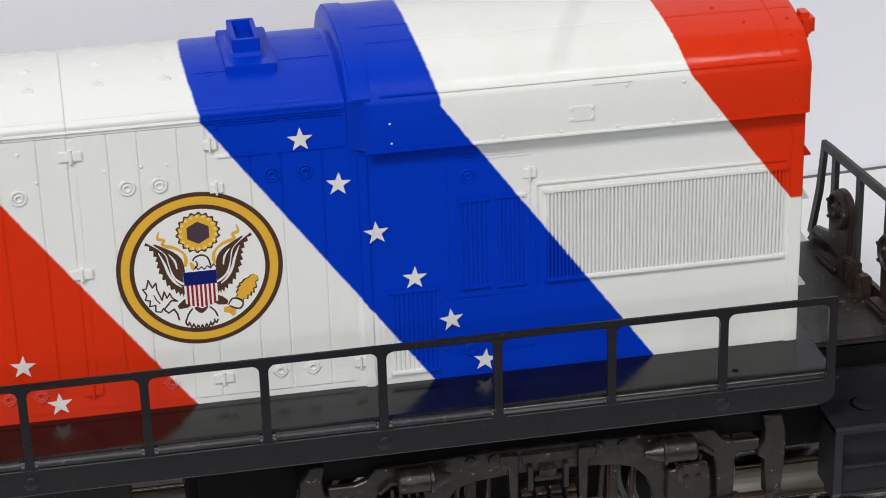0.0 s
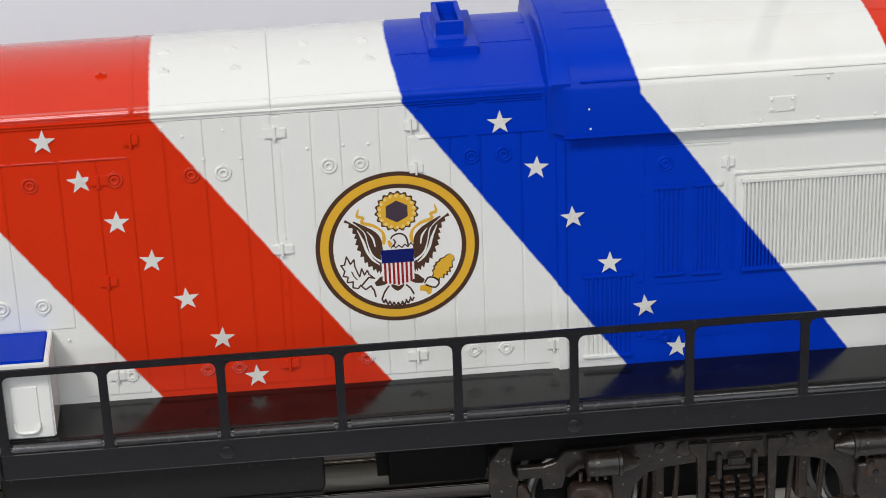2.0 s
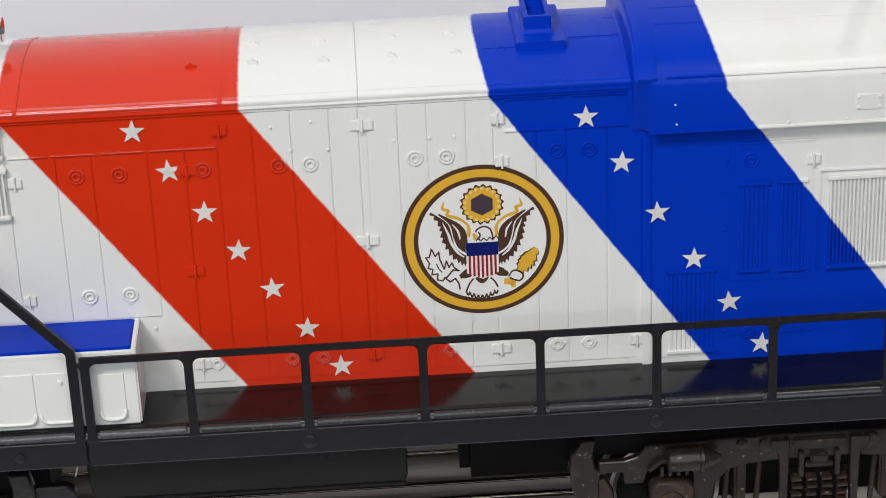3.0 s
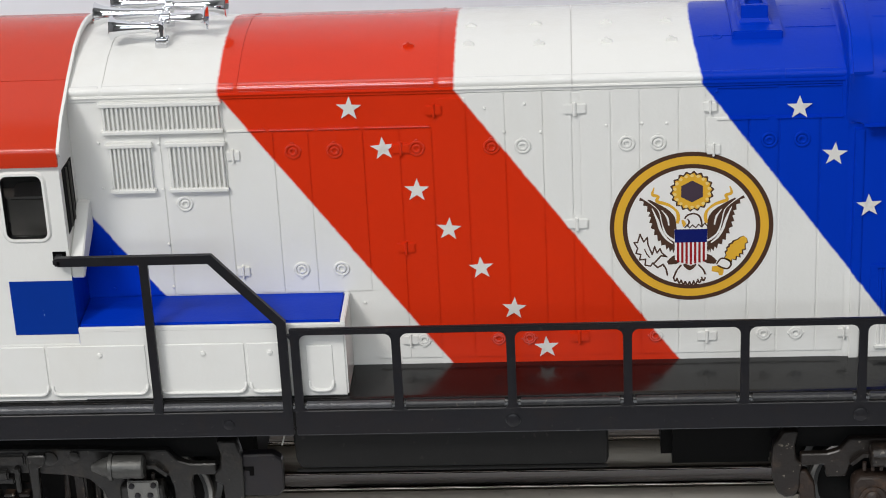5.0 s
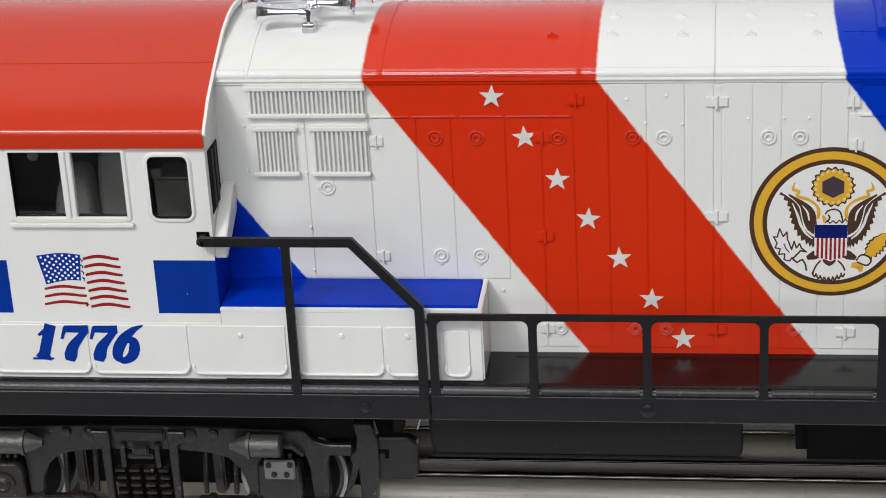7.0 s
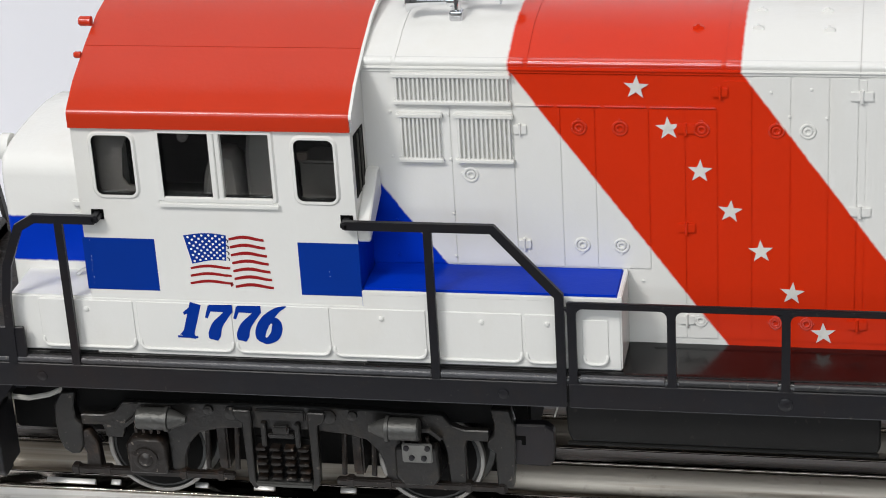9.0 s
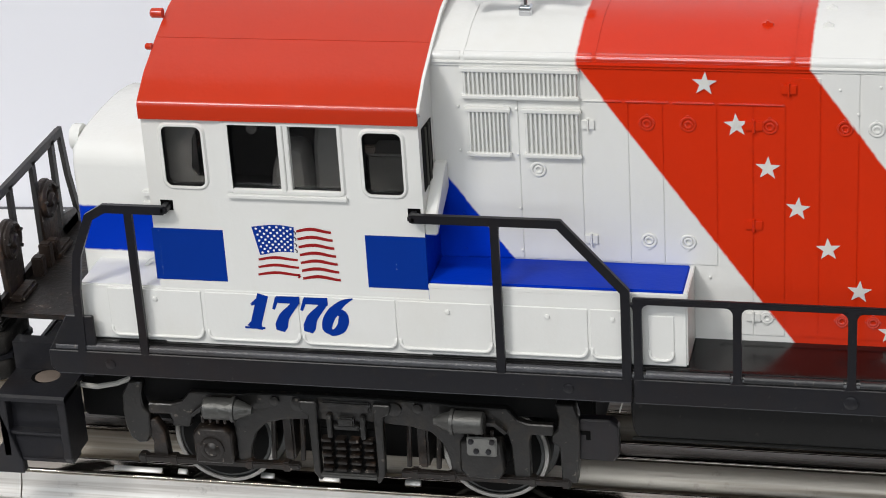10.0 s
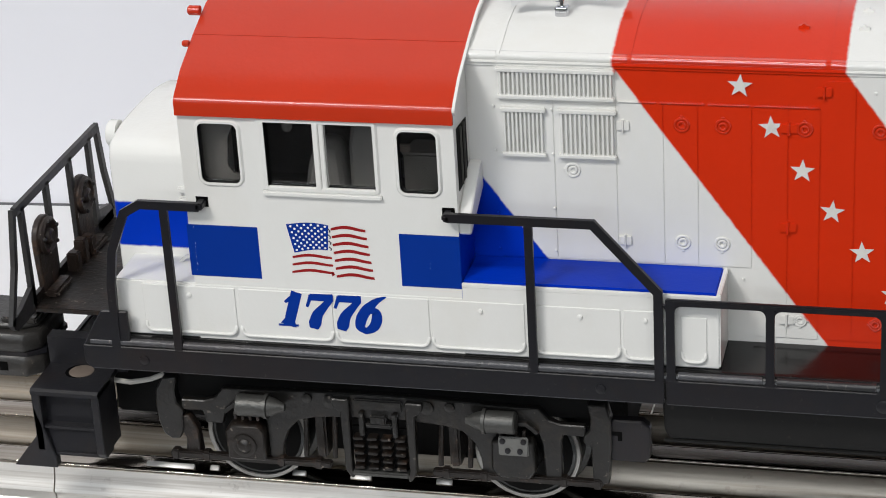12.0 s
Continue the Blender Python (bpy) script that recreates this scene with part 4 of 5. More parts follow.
for i, (x, z) in enumerate(rivets):
    if i == 0:
        rivet.location = Vector((x, -0.2, z)) * MM
    else:
        again(rivet, x - rivets[0][0], 0, z - rivets[0][1])
blue_rivets = [(40.6, 72.0), (40.2, 66.3), (40.1, 59.4), (40.2, 50.7), (54.8, 56.3), (40.3, 40.6), (55.0, 40.0), (31.0, 81.6), (34.5, 81.2)]
for x, z in blue_rivets:
    o = again(rivet)
    o.location = Vector((x, -0.55, z)) * MM


def louvre(x0, x1, z0, z1, count, y, owner, lips=True, deep=0.5):
    """A louvre panel: upright rounded slats on a recess, with a lip above and below."""
    slat = bmesh.new()
    w = (x1 - x0) / count
    prism(slat, [(-0.34 * w, 0), (-0.32 * w, -0.7 * deep), (-0.2 * w, -deep), (0.2 * w, -deep), (0.32 * w, -0.7 * deep), (0.34 * w, 0)], "z", z0, z1)
    first = None
    for k in range(count):
        x = x0 + (k + 0.5) * w
        if first is None:
            first = part("slat", slat, HOOD, owner)
            first.location = Vector((x, y, 0)) * MM
        else:
            again(first, x=k * w)
    if lips:
        part("louvre_lip", boxed(x0 - 0.4, x1 + 0.4, y - deep - 0.25, y + 0.1, z1 - 0.1, z1 + 0.75, 0.18), HOOD, owner)
        part("louvre_lip", boxed(x0 - 0.3, x1 + 0.3, y - deep - 0.25, y + 0.1, z0 - 0.75, z0 + 0.05, 0.18), HOOD, owner)


louvre(-96.3, -76.7, 79.9, 84.1, 26, -0.2, hood, deep=0.8)
louvre(-95.8, -88.7, 69.4, 76.9, 10, -0.2, hood, deep=0.8)
louvre(-86.0, -76.6, 69.4, 76.9, 12, -0.2, hood, deep=0.8)
RY = -0.5
louvre(57.4, 98.4, 52.1, 67.6, 64, RY, rear, deep=0.5)
part("grille_frame", boxed(55.8, 98.9, RY - 0.35, RY + 0.1, 69.0, 69.6, 0.15), HOOD, rear)
part("grille_frame", boxed(55.6, 56.1, RY - 0.25, RY + 0.1, 51.5, 69.3, 0.1), HOOD, rear)
louvre(42.7, 47.4, 52.2, 67.3, 6, RY - 0.15, rear, deep=0.2)
louvre(49.2, 53.6, 52.0, 67.4, 6, RY - 0.15, rear, deep=0.2)
louvre(30.9, 38.6, 37.6, 52.0, 10, RY - 0.12, rear, deep=0.2)
part("side_panel", boxed(41.0, 54.8, RY - 0.15, RY + 0.1, 49.9, 75.0, 0.06), HOOD, rear)
part("side_panel", boxed(29.6, 39.8, RY - 0.12, RY + 0.1, 36.2, 52.6, 0.06), HOOD, rear)
part("side_panel", boxed(41.4, 55.0, RY - 0.12, RY + 0.1, 39.6, 43.0, 0.06), HOOD, rear)
part("corner_strip", boxed(26.4, 28.0, -0.75, 0.2, 35.0, 77.0, 0.15), HOOD, rear)
part("end_post", boxed(99.3, 101.6, RY - 0.3, RY + 0.4, 35.0, 75.0, 0.15), HOOD, rear)
part("panel_seam", boxed(43.0, 54.8, RY - 0.3, RY, 74.7, 75.0), HOOD, rear)
part("flare_lip", boxed(27.4, 101.0, -2.95, -2.3, 78.05, 78.6, 0.15), HOOD, rear, "thin lip under the flared side")
for x in (50.0, 59.5, 69.0, 78.5, 86.0):
    o = again(rivet)
    o.location = Vector((x, -2.62, 79.0)) * MM
    o.name = "rivet"
plate = part("builder_plate", boxed(60.8, 65.2, -2.72, -2.4, 80.4, 83.1, 0.1), HOOD, rear, "small raised rectangular plate", True)
for x, z in ((61.3, 80.9), (64.7, 80.9), (61.3, 82.6), (64.7, 82.6)):
    o = again(rivet)
    o.location = Vector((x, -2.72, z)) * MM
# arch strip with rivets over the front of the radiator section
sec = mirrored(FLARE[8:])
strip = arch(bmesh.new(), [(y - 0.12, z + 0.32) for y, z in sec], [(y, z - 0.3) for y, z in sec], 25.6, 28.7)
part("roof_arch", strip, HOOD, rear, "", True)
for (ya, za), (yb, zb), x0, x1 in (((7.4, 93.12), (7.7, 93.25), 29.5, 101), ((13.0, 93.98), (13.3, 94.03), 29.5, 40)):
    part("roof_seam", prism(bmesh.new(), [(ya, za), (yb, zb), (yb - 0.03, zb + 0.06), (ya - 0.04, za + 0.05)], "x", x0, x1), HOOD, rear)
part("roof_crease", boxed(30.2, 99.0, -2.42, -1.4, 87.35, 87.62, 0.1), HOOD, rear, "raised seam where the side turns into the roof")
part("scratch", boxed(64.8, 71.4, -2.62, -2.3, 86.35, 86.5), LINE, rear, "grey scuff line on the white roof")

# rear end scoops
part("marker_lamp", boxed(101.0, 104.4, 3.6, 8.0, 88.5, 92.9, 1.0), HOOD, rear, "rounded red fitting on the rear roof edge", True)
for z in (68.2, 60.2, 52.2, 43.9):
    part("end_scoop", prism(bmesh.new(), [(101.5, z + 3.9), (104.0, z + 0.3), (104.0, z), (101.5, z)], "y", 2.5, 9.0, 0.1), HOOD, rear)

# ---- roof details ----
sec = mirrored(FLARE[8:])
part("roof_rib", arch(bmesh.new(), [(y, z + 0.14) for y, z in sec], [(y, z - 0.2) for y, z in sec], 96.9, 97.3), HOOD, rear, "", True)
for x, y, z in ((99.2, -2.65, 85.8), (99.2, -2.65, 80.4), (94.6, -1.0, 88.95), (99.2, 0.9, 90.75), (99.4, 4.2, 92.4), (92.0, 4.2, 92.4), (88.0, 9.0, 93.6), (80.0, -2.65, 85.6), (70.4, -2.65, 85.9)):
    o = again(rivet)
    o.location = Vector((x, y, z)) * MM
for x in (-19.2, 3.2):
    part("roof_joint", loft(bmesh.new(), [(x - 0.09, [(y - 0.06, z + 0.03) for y, z in mirrored(ROOF)]), (x + 0.09, [(y - 0.06, z + 0.03) for y, z in mirrored(ROOF)])], False), LINE if x < 0 else HOOD, hood)
for x in (-73.9, -41.2, -96.2):
    sec = mirrored(ROOF[1:])
    rib = arch(bmesh.new(), [(y, z + 0.14) for y, z in sec], [(y, z - 0.2) for y, z in sec], x - 0.25, x + 0.25)
    part("roof_rib", rib, HOOD, hood, "", True)
lug = part("lifting_lug", prism(bmesh.new(), [(-0.9, -0.2), (0.9, -0.2), (0.9, 0.25), (0.2, 0.45), (0.2, 0.7), (-0.3, 0.7), (-0.3, 0.45), (-0.9, 0.25)], "y", -0.35, 0.35), HOOD, hood)
spots = [(-36.1, 9.0, 89.8), (-24.5, 8.6, 89.7), (-13.4, 8.8, 89.7), (-2.8, 8.8, 89.7), (-35.9, 16.0, 90.4), (-25.0, 16.0, 90.4), (-13.3, 16.0, 90.4), (-3.5, 16.0, 90.4), (-46.0, 9.0, 89.8)]
for i, (x, y, z) in enumerate(spots):
    if i == 0:
        lug.location = Vector((x, y, z)) * MM
    else:
        again(lug, x - spots[0][0], y - spots[0][1], z - spots[0][2])

# round caps, hatch seams and a joint on the blue roof
for x, y, z in ((4.6, 9.4, 89.75), (23.4, 20.5, 90.25)):
    cap = ring(bmesh.new(), 0, 0, 0, 0.75, 0.14, 18)
    part("roof_cap", cap, HOOD, hood, "", True).matrix_local = pose(x * MM, y * MM, z * MM, -80 if y < 15 else -96)
for x0, x1, y, z in ((15.9, 24.3, 12.1, 90.12), (15.9, 19.2, 22.6, 90.1), (1.6, 7.2, 9.8, 89.78)):
    part("hatch_seam", boxed(x0, x1, y - 0.1, y + 0.1, z - 0.1, z + 0.09, 0.03), HOOD, hood)
for x0, x1, z in ((15.2, 24.6, 84.55), (4.2, 13.8, 84.55)):
    part("door_lip", boxed(x0, x1, -0.3, 0.3, z - 0.14, z + 0.14, 0.1), HOOD, hood)
for x0, x1 in ((-101.8, -96.6), (-95.8, -74.3), (-73.5, -41.6), (-40.8, -19.4), (-19.0, 3.0), (3.4, 14.2), (15.0, 24.6)):
    part("roof_bead", rod(bmesh.new(), (x0, 0.45, 86.36), (x1, 0.45, 86.36), 0.9, 28), RUBBED, hood, "rounded bead along the roof edge" if x0 < -100 else "", True)

# exhaust stack
stack = bmesh.new()
box(stack, 7.1, 15.3, 8.3, 26.7, 88.4, 90.95, 0.2)
exhaust = part("exhaust", stack, HOOD, loco, "blue exhaust stack with an open slot on a stepped base", True)
foot = bmesh.new()
rings = [[foot.verts.new((x, y, z)) for x, y in ((x0, y0), (x1, y0), (x1, y1), (x0, y1))] for x0, x1, y0, y1, z in
         ((7.9, 14.0, 11.2, 23.8, 90.9), (8.4, 13.5, 11.9, 23.1, 91.15), (8.75, 13.15, 12.25, 22.75, 91.9))]
for low, high in zip(rings, rings[1:]):
    for k in range(4):
        foot.faces.new((low[k], low[(k + 1) % 4], high[(k + 1) % 4], high[k]))
part("stack_foot", foot, HOOD, exhaust, "", True)
tube = bmesh.new()
for (a, b, c, d), z0, z1 in (((8.7, 13.2, 12.2, 13.1), 90.8, 94.0), ((8.7, 13.2, 21.9, 22.8), 90.8, 94.0), ((8.7, 9.5, 13.0, 22.0), 90.8, 94.0), ((12.4, 13.2, 13.0, 22.0), 90.8, 94.0)):
    box(tube, a, b, c, d, z0, z1, 0.12)
part("stack_wall", tube, HOOD, exhaust)
part("stack_floor", boxed(9.2, 12.7, 12.8, 22.2, 91.3, 91.9), HOOD, exhaust)

# air horns
horns = part("air_horn", boxed(-88.4, -86.2, 10.6, 12.9, 89.6, 91.6, 0.25), CHROME, loco, "chrome five-trumpet air horn on the white roof", True)
part("bracket", rod(bmesh.new(), (-87.3, 10.2, 93.6), (-87.3, 22.0, 94.4), 0.75), CHROME, horns, "", True)
part("stem", rod(bmesh.new(), (-87.3, 11.8, 90.0), (-87.3, 11.8, 93.8), 0.8), CHROME, horns, "", True)
part("stem", rod(bmesh.new(), (-87.3, 20.5, 90.0), (-87.3, 20.5, 94.4), 0.8), CHROME, horns, "", True)
for y, z, s, length in ((11.2, 93.5, -1, 7.4), (15.0, 94.6, -1, 10.6), (19.5, 94.9, -1, 8.4), (13.6, 94.2, 1, 6.6), (18.2, 94.8, 1, 9.4)):
    prof = [(-0.9, 0.5), (-0.7, 1.1), (0.5, 1.15), (0.7, 0.75), (length * 0.3, 0.85), (length * 0.6, 1.05), (length * 0.85, 1.4), (length * 0.96, 1.85), (length, 2.1), (length + 0.15, 2.05), (length, 1.85), (length * 0.9, 1.2), (length * 0.7, 0.4)]
    part("trumpet", lathe(bmesh.new(), prof, (-87.3 + s * 0.8, y, z), (s, 0, -0.02 if s > 0 else 0), 18), CHROME, horns, "", True)

# ---- stars ----
star_bm = bmesh.new()
pts = [(r * math.sin(k * math.pi / 5), r * math.cos(k * math.pi / 5)) for k in range(10) for r in [2.15 if k % 2 == 0 else 0.86]]
prism(star_bm, pts, "y", -0.05, 0.03)
star = part("star", star_bm, STARW, hood, "white painted five-pointed star")
STARS = [(-55.6, 82.6), (-50.4, 75.4), (-45.2, 67.8), (-40.2, 60.6), (-35.1, 53.3), (-29.8, 45.6), (-24.5, 38.1), (17.4, 80.8), (23.2, 72.5), (29.0, 63.4), (35.1, 54.6), (41.1, 46.2), (46.7, 38.0)]
for i, (x, z) in enumerate(STARS):
    y = -0.28 if x < 26 else -0.78
    turn = (3, -4, 2, 5, -3, 4, -2, 0, 4, -3, 2, -5, 6)[i]
    o = star if i == 0 else again(star)
    o.matrix_local = pose(x * MM, y * MM, z * MM, 0, turn, 0)

# ---- round emblem: plain rings, rays, fans and a striped shield ----
EY = -0.24


def disc(r, y, n=72, x=0.0, z=60.0):
    return prism(bmesh.new(), [(x + r * math.cos(k * math.tau / n), z + r * math.sin(k * math.tau / n)) for k in range(n)], "y", y - 0.02, y)


def stroke(bm, pts, widths, y):
    """A flat brush stroke along a smooth line in the side view, its width running through the given ones."""
    line = smooth_line(pts, 8)
    n = len(line)
    rows = []
    for i, p in enumerate(line):
        a, b = line[max(i - 1, 0)], line[min(i + 1, n - 1)]
        d = Vector((b[0] - a[0], b[1] - a[1])).normalized()
        t = i / (n - 1) * (len(widths) - 1)
        k = min(int(t), len(widths) - 2)
        w = (widths[k] + (widths[k + 1] - widths[k]) * (t - k)) / 2
        rows.append((bm.verts.new((p[0] - d.y * w, y, p[1] + d.x * w)), bm.verts.new((p[0] + d.y * w, y, p[1] - d.x * w))))
    for (a, b), (c, d) in zip(rows, rows[1:]):
        bm.faces.new((a, b, d, c))
    return bm


def feathered(edge, root, teeth, depth, y):
    """A band between two lines whose outer edge is cut into small points."""
    bm = bmesh.new()
    n = max(2 * teeth, 12)

    def spread(pts):
        line = smooth_line(pts, 12)
        return [Vector(line[round(k / n * (len(line) - 1))]) for k in range(n + 1)]
    a, b = spread(edge), spread(root)
    rows = []
    for k in range(n + 1):
        away = (a[k] - b[k]).normalized() if (a[k] - b[k]).length > 0.05 else Vector((0, 0))
        drop = Vector((0, -depth)) if k % 2 else Vector((0, 0))
        p = a[k] + away * (depth if k % 2 else 0) + drop * 0.6
        rows.append((bm.verts.new((p.x, y, p.y)), bm.verts.new((b[k].x, y, b[k].y))))
    for (p, q), (r, t) in zip(rows, rows[1:]):
        bm.faces.new((p, q, t, r))
    return bm


emblem = part("round_emblem", disc(13.5, EY), BROWN, hood, "round emblem with gold ring, rays, dark fans and a striped shield")
for r, m in ((12.75, GOLD), (11.35, BROWN), (10.6, INKW)):
    EY -= 0.035
    part("emblem_ring", disc(r, EY), m, hood)
EY -= 0.04


def at(px, py):
    """Emblem drawing units to millimetres on the hood side."""
    return ((px - 140) * 0.0941, 60 - (py - 137) * 0.103)


# rayed disc above
ray = bmesh.new()
n = 96
cx, cz = at(141, 74)
prism(ray, [(cx + (3.45 + 0.22 * math.sin(k * math.tau / n * 18)) * math.cos(k * math.tau / n), cz + (3.45 + 0.22 * math.sin(k * math.tau / n * 18)) * math.sin(k * math.tau / n)) for k in range(n)], "y", EY, EY + 0.02)
part("rayed_disc", ray, BROWN, hood)
ray = bmesh.new()
prism(ray, [(cx + (3.1 + 0.2 * math.sin(k * math.tau / n * 18)) * math.cos(k * math.tau / n), cz + (3.1 + 0.2 * math.sin(k * math.tau / n * 18)) * math.sin(k * math.tau / n)) for k in range(n)], "y", EY - 0.04, EY - 0.02)
part("rayed_disc", ray, GOLD, hood)
hexa = [(cx + 2.05 * math.cos(radians(30 + 60 * k)), cz + 1.95 * math.sin(radians(30 + 60 * k))) for k in range(6)]
petal = None
for k in range(18):
    a = (k + 0.5) * math.tau / 18
    if petal is None:
        petal = part("pale_petal", disc(0.3, EY - 0.05, 8), PALE_GOLD, hood, "pale yellow petals round the gold disc")
    else:
        petal = again(petal)
    petal.location = Vector((cx + 2.86 * math.cos(a), 0, cz - 60 + 2.86 * math.sin(a))) * MM
part("disc_centre", prism(bmesh.new(), hexa, "y", EY - 0.08, EY - 0.06), INKN, hood)
for s in (-1, 1):
    def flip(p):
        x, z = at(*p)
        return (x, z) if s < 0 else (-x + 0.15, z)
    part("gold_ribbon", stroke(bmesh.new(), [flip(p) for p in ((75, 66), (72, 78), (82, 82), (80, 90), (100, 97), (114, 108), (117, 120), (115, 130))], (0.15, 0.55, 0.45, 0.6, 0.4, 0.6, 0.5), EY), GOLD, hood)
    def turned(line):
        return line if s < 0 else [(0.1 - x, z) for x, z in line]
    tip, line = (-8.4, 65.6), EY
    outer = feathered(turned([tip, (-6.9, 63.3), (-6.4, 60.6), (-5.2, 57.9), (-3.5, 56.2), (-2.5, 55.9)]),
                      turned([tip, (-5.7, 63.4), (-5.0, 61.0), (-4.5, 59.0), (-3.3, 57.7), (-2.4, 57.3)]), 13, 0.42, line)
    part("dark_fan", outer, BROWN, hood)
    inner_fan = feathered(turned([(-7.2, 65.0), (-5.3, 63.1), (-4.8, 60.9), (-4.0, 58.8), (-2.4, 57.6)]),
                          turned([(-7.0, 65.2), (-4.1, 63.5), (-2.8, 62.0), (-2.5, 60.4), (-2.4, 59.2)]), 1, 0.0, line - 0.005)
    part("dark_fan", inner_fan, BROWN, hood)
    part("light_vein", stroke(bmesh.new(), turned([(-4.9, 63.2), (-4.0, 61.9), (-3.7, 60.4)]), (0.1, 0.36, 0.2), line - 0.03), INKW, hood)
    part("light_vein", stroke(bmesh.new(), turned([(-6.5, 63.6), (-5.6, 61.4), (-5.1, 59.7), (-4.2, 58.1), (-3.1, 57.1)]), (0.1, 0.42, 0.46, 0.4, 0.15), line - 0.03), INKW, hood)
    part("dark_brace", stroke(bmesh.new(), [flip(p) for p in ((124, 188), (110, 195), (98, 200))], (1.4, 1.6, 0.6), EY), BROWN, hood)
# pale crest over the shield
crest = bmesh.new()
stroke(crest, [at(*p) for p in ((128, 122), (133, 116), (144, 113), (154, 118), (158, 130), (158, 138))], (0.25, 0.3, 0.3, 0.3, 0.2), EY - 0.01)
stroke(crest, [at(*p) for p in ((132, 136), (136, 128), (133, 122))], (0.2, 0.3, 0.2), EY - 0.01)
part("crest_line", crest, BROWN, hood)
part("crest_tip", stroke(bmesh.new(), [at(*p) for p in ((124, 124), (127, 130), (126, 136))], (0.3, 0.7, 0.2), EY - 0.02), GOLD, hood)
# shield
sx0, sz1 = at(111, 141)
sx1, sz0 = at(167, 202)
part("shield", prism(bmesh.new(), [(sx0 - 0.1, sz1 + 0.1), (sx1 + 0.1, sz1 + 0.1), (sx1, sz0 + 0.8), ((sx0 + sx1) / 2, sz0 - 0.35), (sx0, sz0 + 0.8)], "y", EY - 0.06, EY - 0.05), INKW, hood)
part("shield_band", prism(bmesh.new(), [(sx0 - 0.1, sz1 + 0.1), (sx1 + 0.1, sz1 + 0.1), (sx1, sz1 - 2.3), (sx0, sz1 - 2.3)], "y", EY - 0.10, EY - 0.09), INKD, hood)
for k in range(7):
    x = sx0 + 0.15 + (sx1 - sx0 - 0.3) * (k + 0.5) / 7
    part("shield_stripe", prism(bmesh.new(), [(x - 0.19, sz1 - 2.3), (x + 0.19, sz1 - 2.3), (x + 0.19, sz0 + 0.4 - 0.5 * (1 - abs(k - 3) / 3)), (x - 0.19, sz0 + 0.4 - 0.5 * (1 - abs(k - 3) / 3))], "y", EY - 0.10, EY - 0.09), INKR, hood)
# tail fan below
tail = bmesh.new()
stroke(tail, [at(*p) for p in ((122, 204), (114, 214), (108, 228))], (0.3, 0.3, 0.3), EY)
stroke(tail, [at(*p) for p in ((152, 204), (160, 212), (165, 222))], (0.3, 0.3, 0.3), EY)
for k in range(8):
    a, b = 108 + k * 7.1, 228 + 10 * math.sin((k + 0.5) / 8 * math.pi)
    stroke(tail, [at(a, b - 4), at(a + 3.5, b + 3), at(a + 7.1, b - 3)], (0.28, 0.32, 0.28), EY)
part("tail_outline", tail, BROWN, hood)
part("tail_root", stroke(bmesh.new(), [at(126, 203), at(137, 208), at(148, 203)], (0.3, 1.2, 0.3), EY - 0.02), BROWN, hood)
# leafy zigzag and gold sheaf
def jagged(bm, pts, w, y):
    """A drawn line with sharp corners, its pieces meeting on small round dots."""
    for p, q in zip(pts, pts[1:]):
        stroke(bm, [p, q], (w, w), y)
        prism(bm, [(q[0] + 0.5 * w * math.cos(k * math.tau / 8), q[1] + 0.5 * w * math.sin(k * math.tau / 8)) for k in range(8)], "y", y - 0.001, y + 0.01)
    return bm


leaf = jagged(bmesh.new(), [(-4.0, 54.6), (-4.9, 55.4), (-5.2, 56.2), (-5.7, 55.4), (-6.1, 56.6), (-6.5, 55.1), (-7.2, 57.0), (-7.3, 58.3), (-7.9, 57.5), (-8.5, 58.9), (-8.9, 57.4), (-9.5, 57.4), (-8.9, 56.3),
                            (-9.2, 55.4), (-8.4, 55.2), (-8.6, 54.2), (-7.6, 54.3), (-7.7, 53.2), (-6.8, 53.0), (-6.4, 53.6)], 0.26, EY)
jagged(leaf, [(-7.8, 56.2), (-7.4, 55.2), (-6.9, 54.6)], 0.2, EY)
part("leafy_spray", leaf, BROWN, hood, "white leafy spray in a jagged dark outline")
claw = jagged(bmesh.new(), [(-4.1, 54.7), (-5.0, 54.9), (-5.6, 54.2), (-6.3, 53.4), (-5.6, 52.7), (-4.7, 53.3), (-4.2, 52.4), (-4.0, 51.3)], 0.3, EY)
part("claw_outline", claw, BROWN, hood)
collar = jagged(bmesh.new(), [(-1.1, 59.9), (-0.7, 60.5), (-0.3, 59.9), (0.2, 60.4), (0.7, 59.9), (1.2, 60.5), (1.7, 60.0), (2.2, 60.7), (2.6, 60.2)], 0.2, EY - 0.01)
part("collar_line", collar, BROWN, hood)
sheaf = bmesh.new()
for w, depth, y in ((1.25, 0.35, EY), (0.95, 0.3, EY - 0.02)):
    for side in (-1, 1):
        axis_pts = [(5.9, 53.8), (6.7, 55.1), (7.6, 56.3), (8.9, 58.0)]
        spread_w = [0.25 * w, 0.9 * w, w, 0.3 * w]
        rim = [(px + side * 0.78 * k, pz - side * 0.62 * k) for (px, pz), k in zip(axis_pts, spread_w)]
        band = feathered(rim, axis_pts, 6, depth, y)
        part("sheaf_edge" if w > 1 else "gold_sheaf", band, BROWN if w > 1 else GOLD, hood)
stroke(sheaf, [at(*p) for p in ((184, 204), (192, 194), (204, 196), (210, 204), (204, 212), (194, 210), (186, 206))], (0.25, 0.3, 0.3, 0.3, 0.3, 0.3), EY - 0.02)
part("sheaf_outline", sheaf, BROWN, hood)
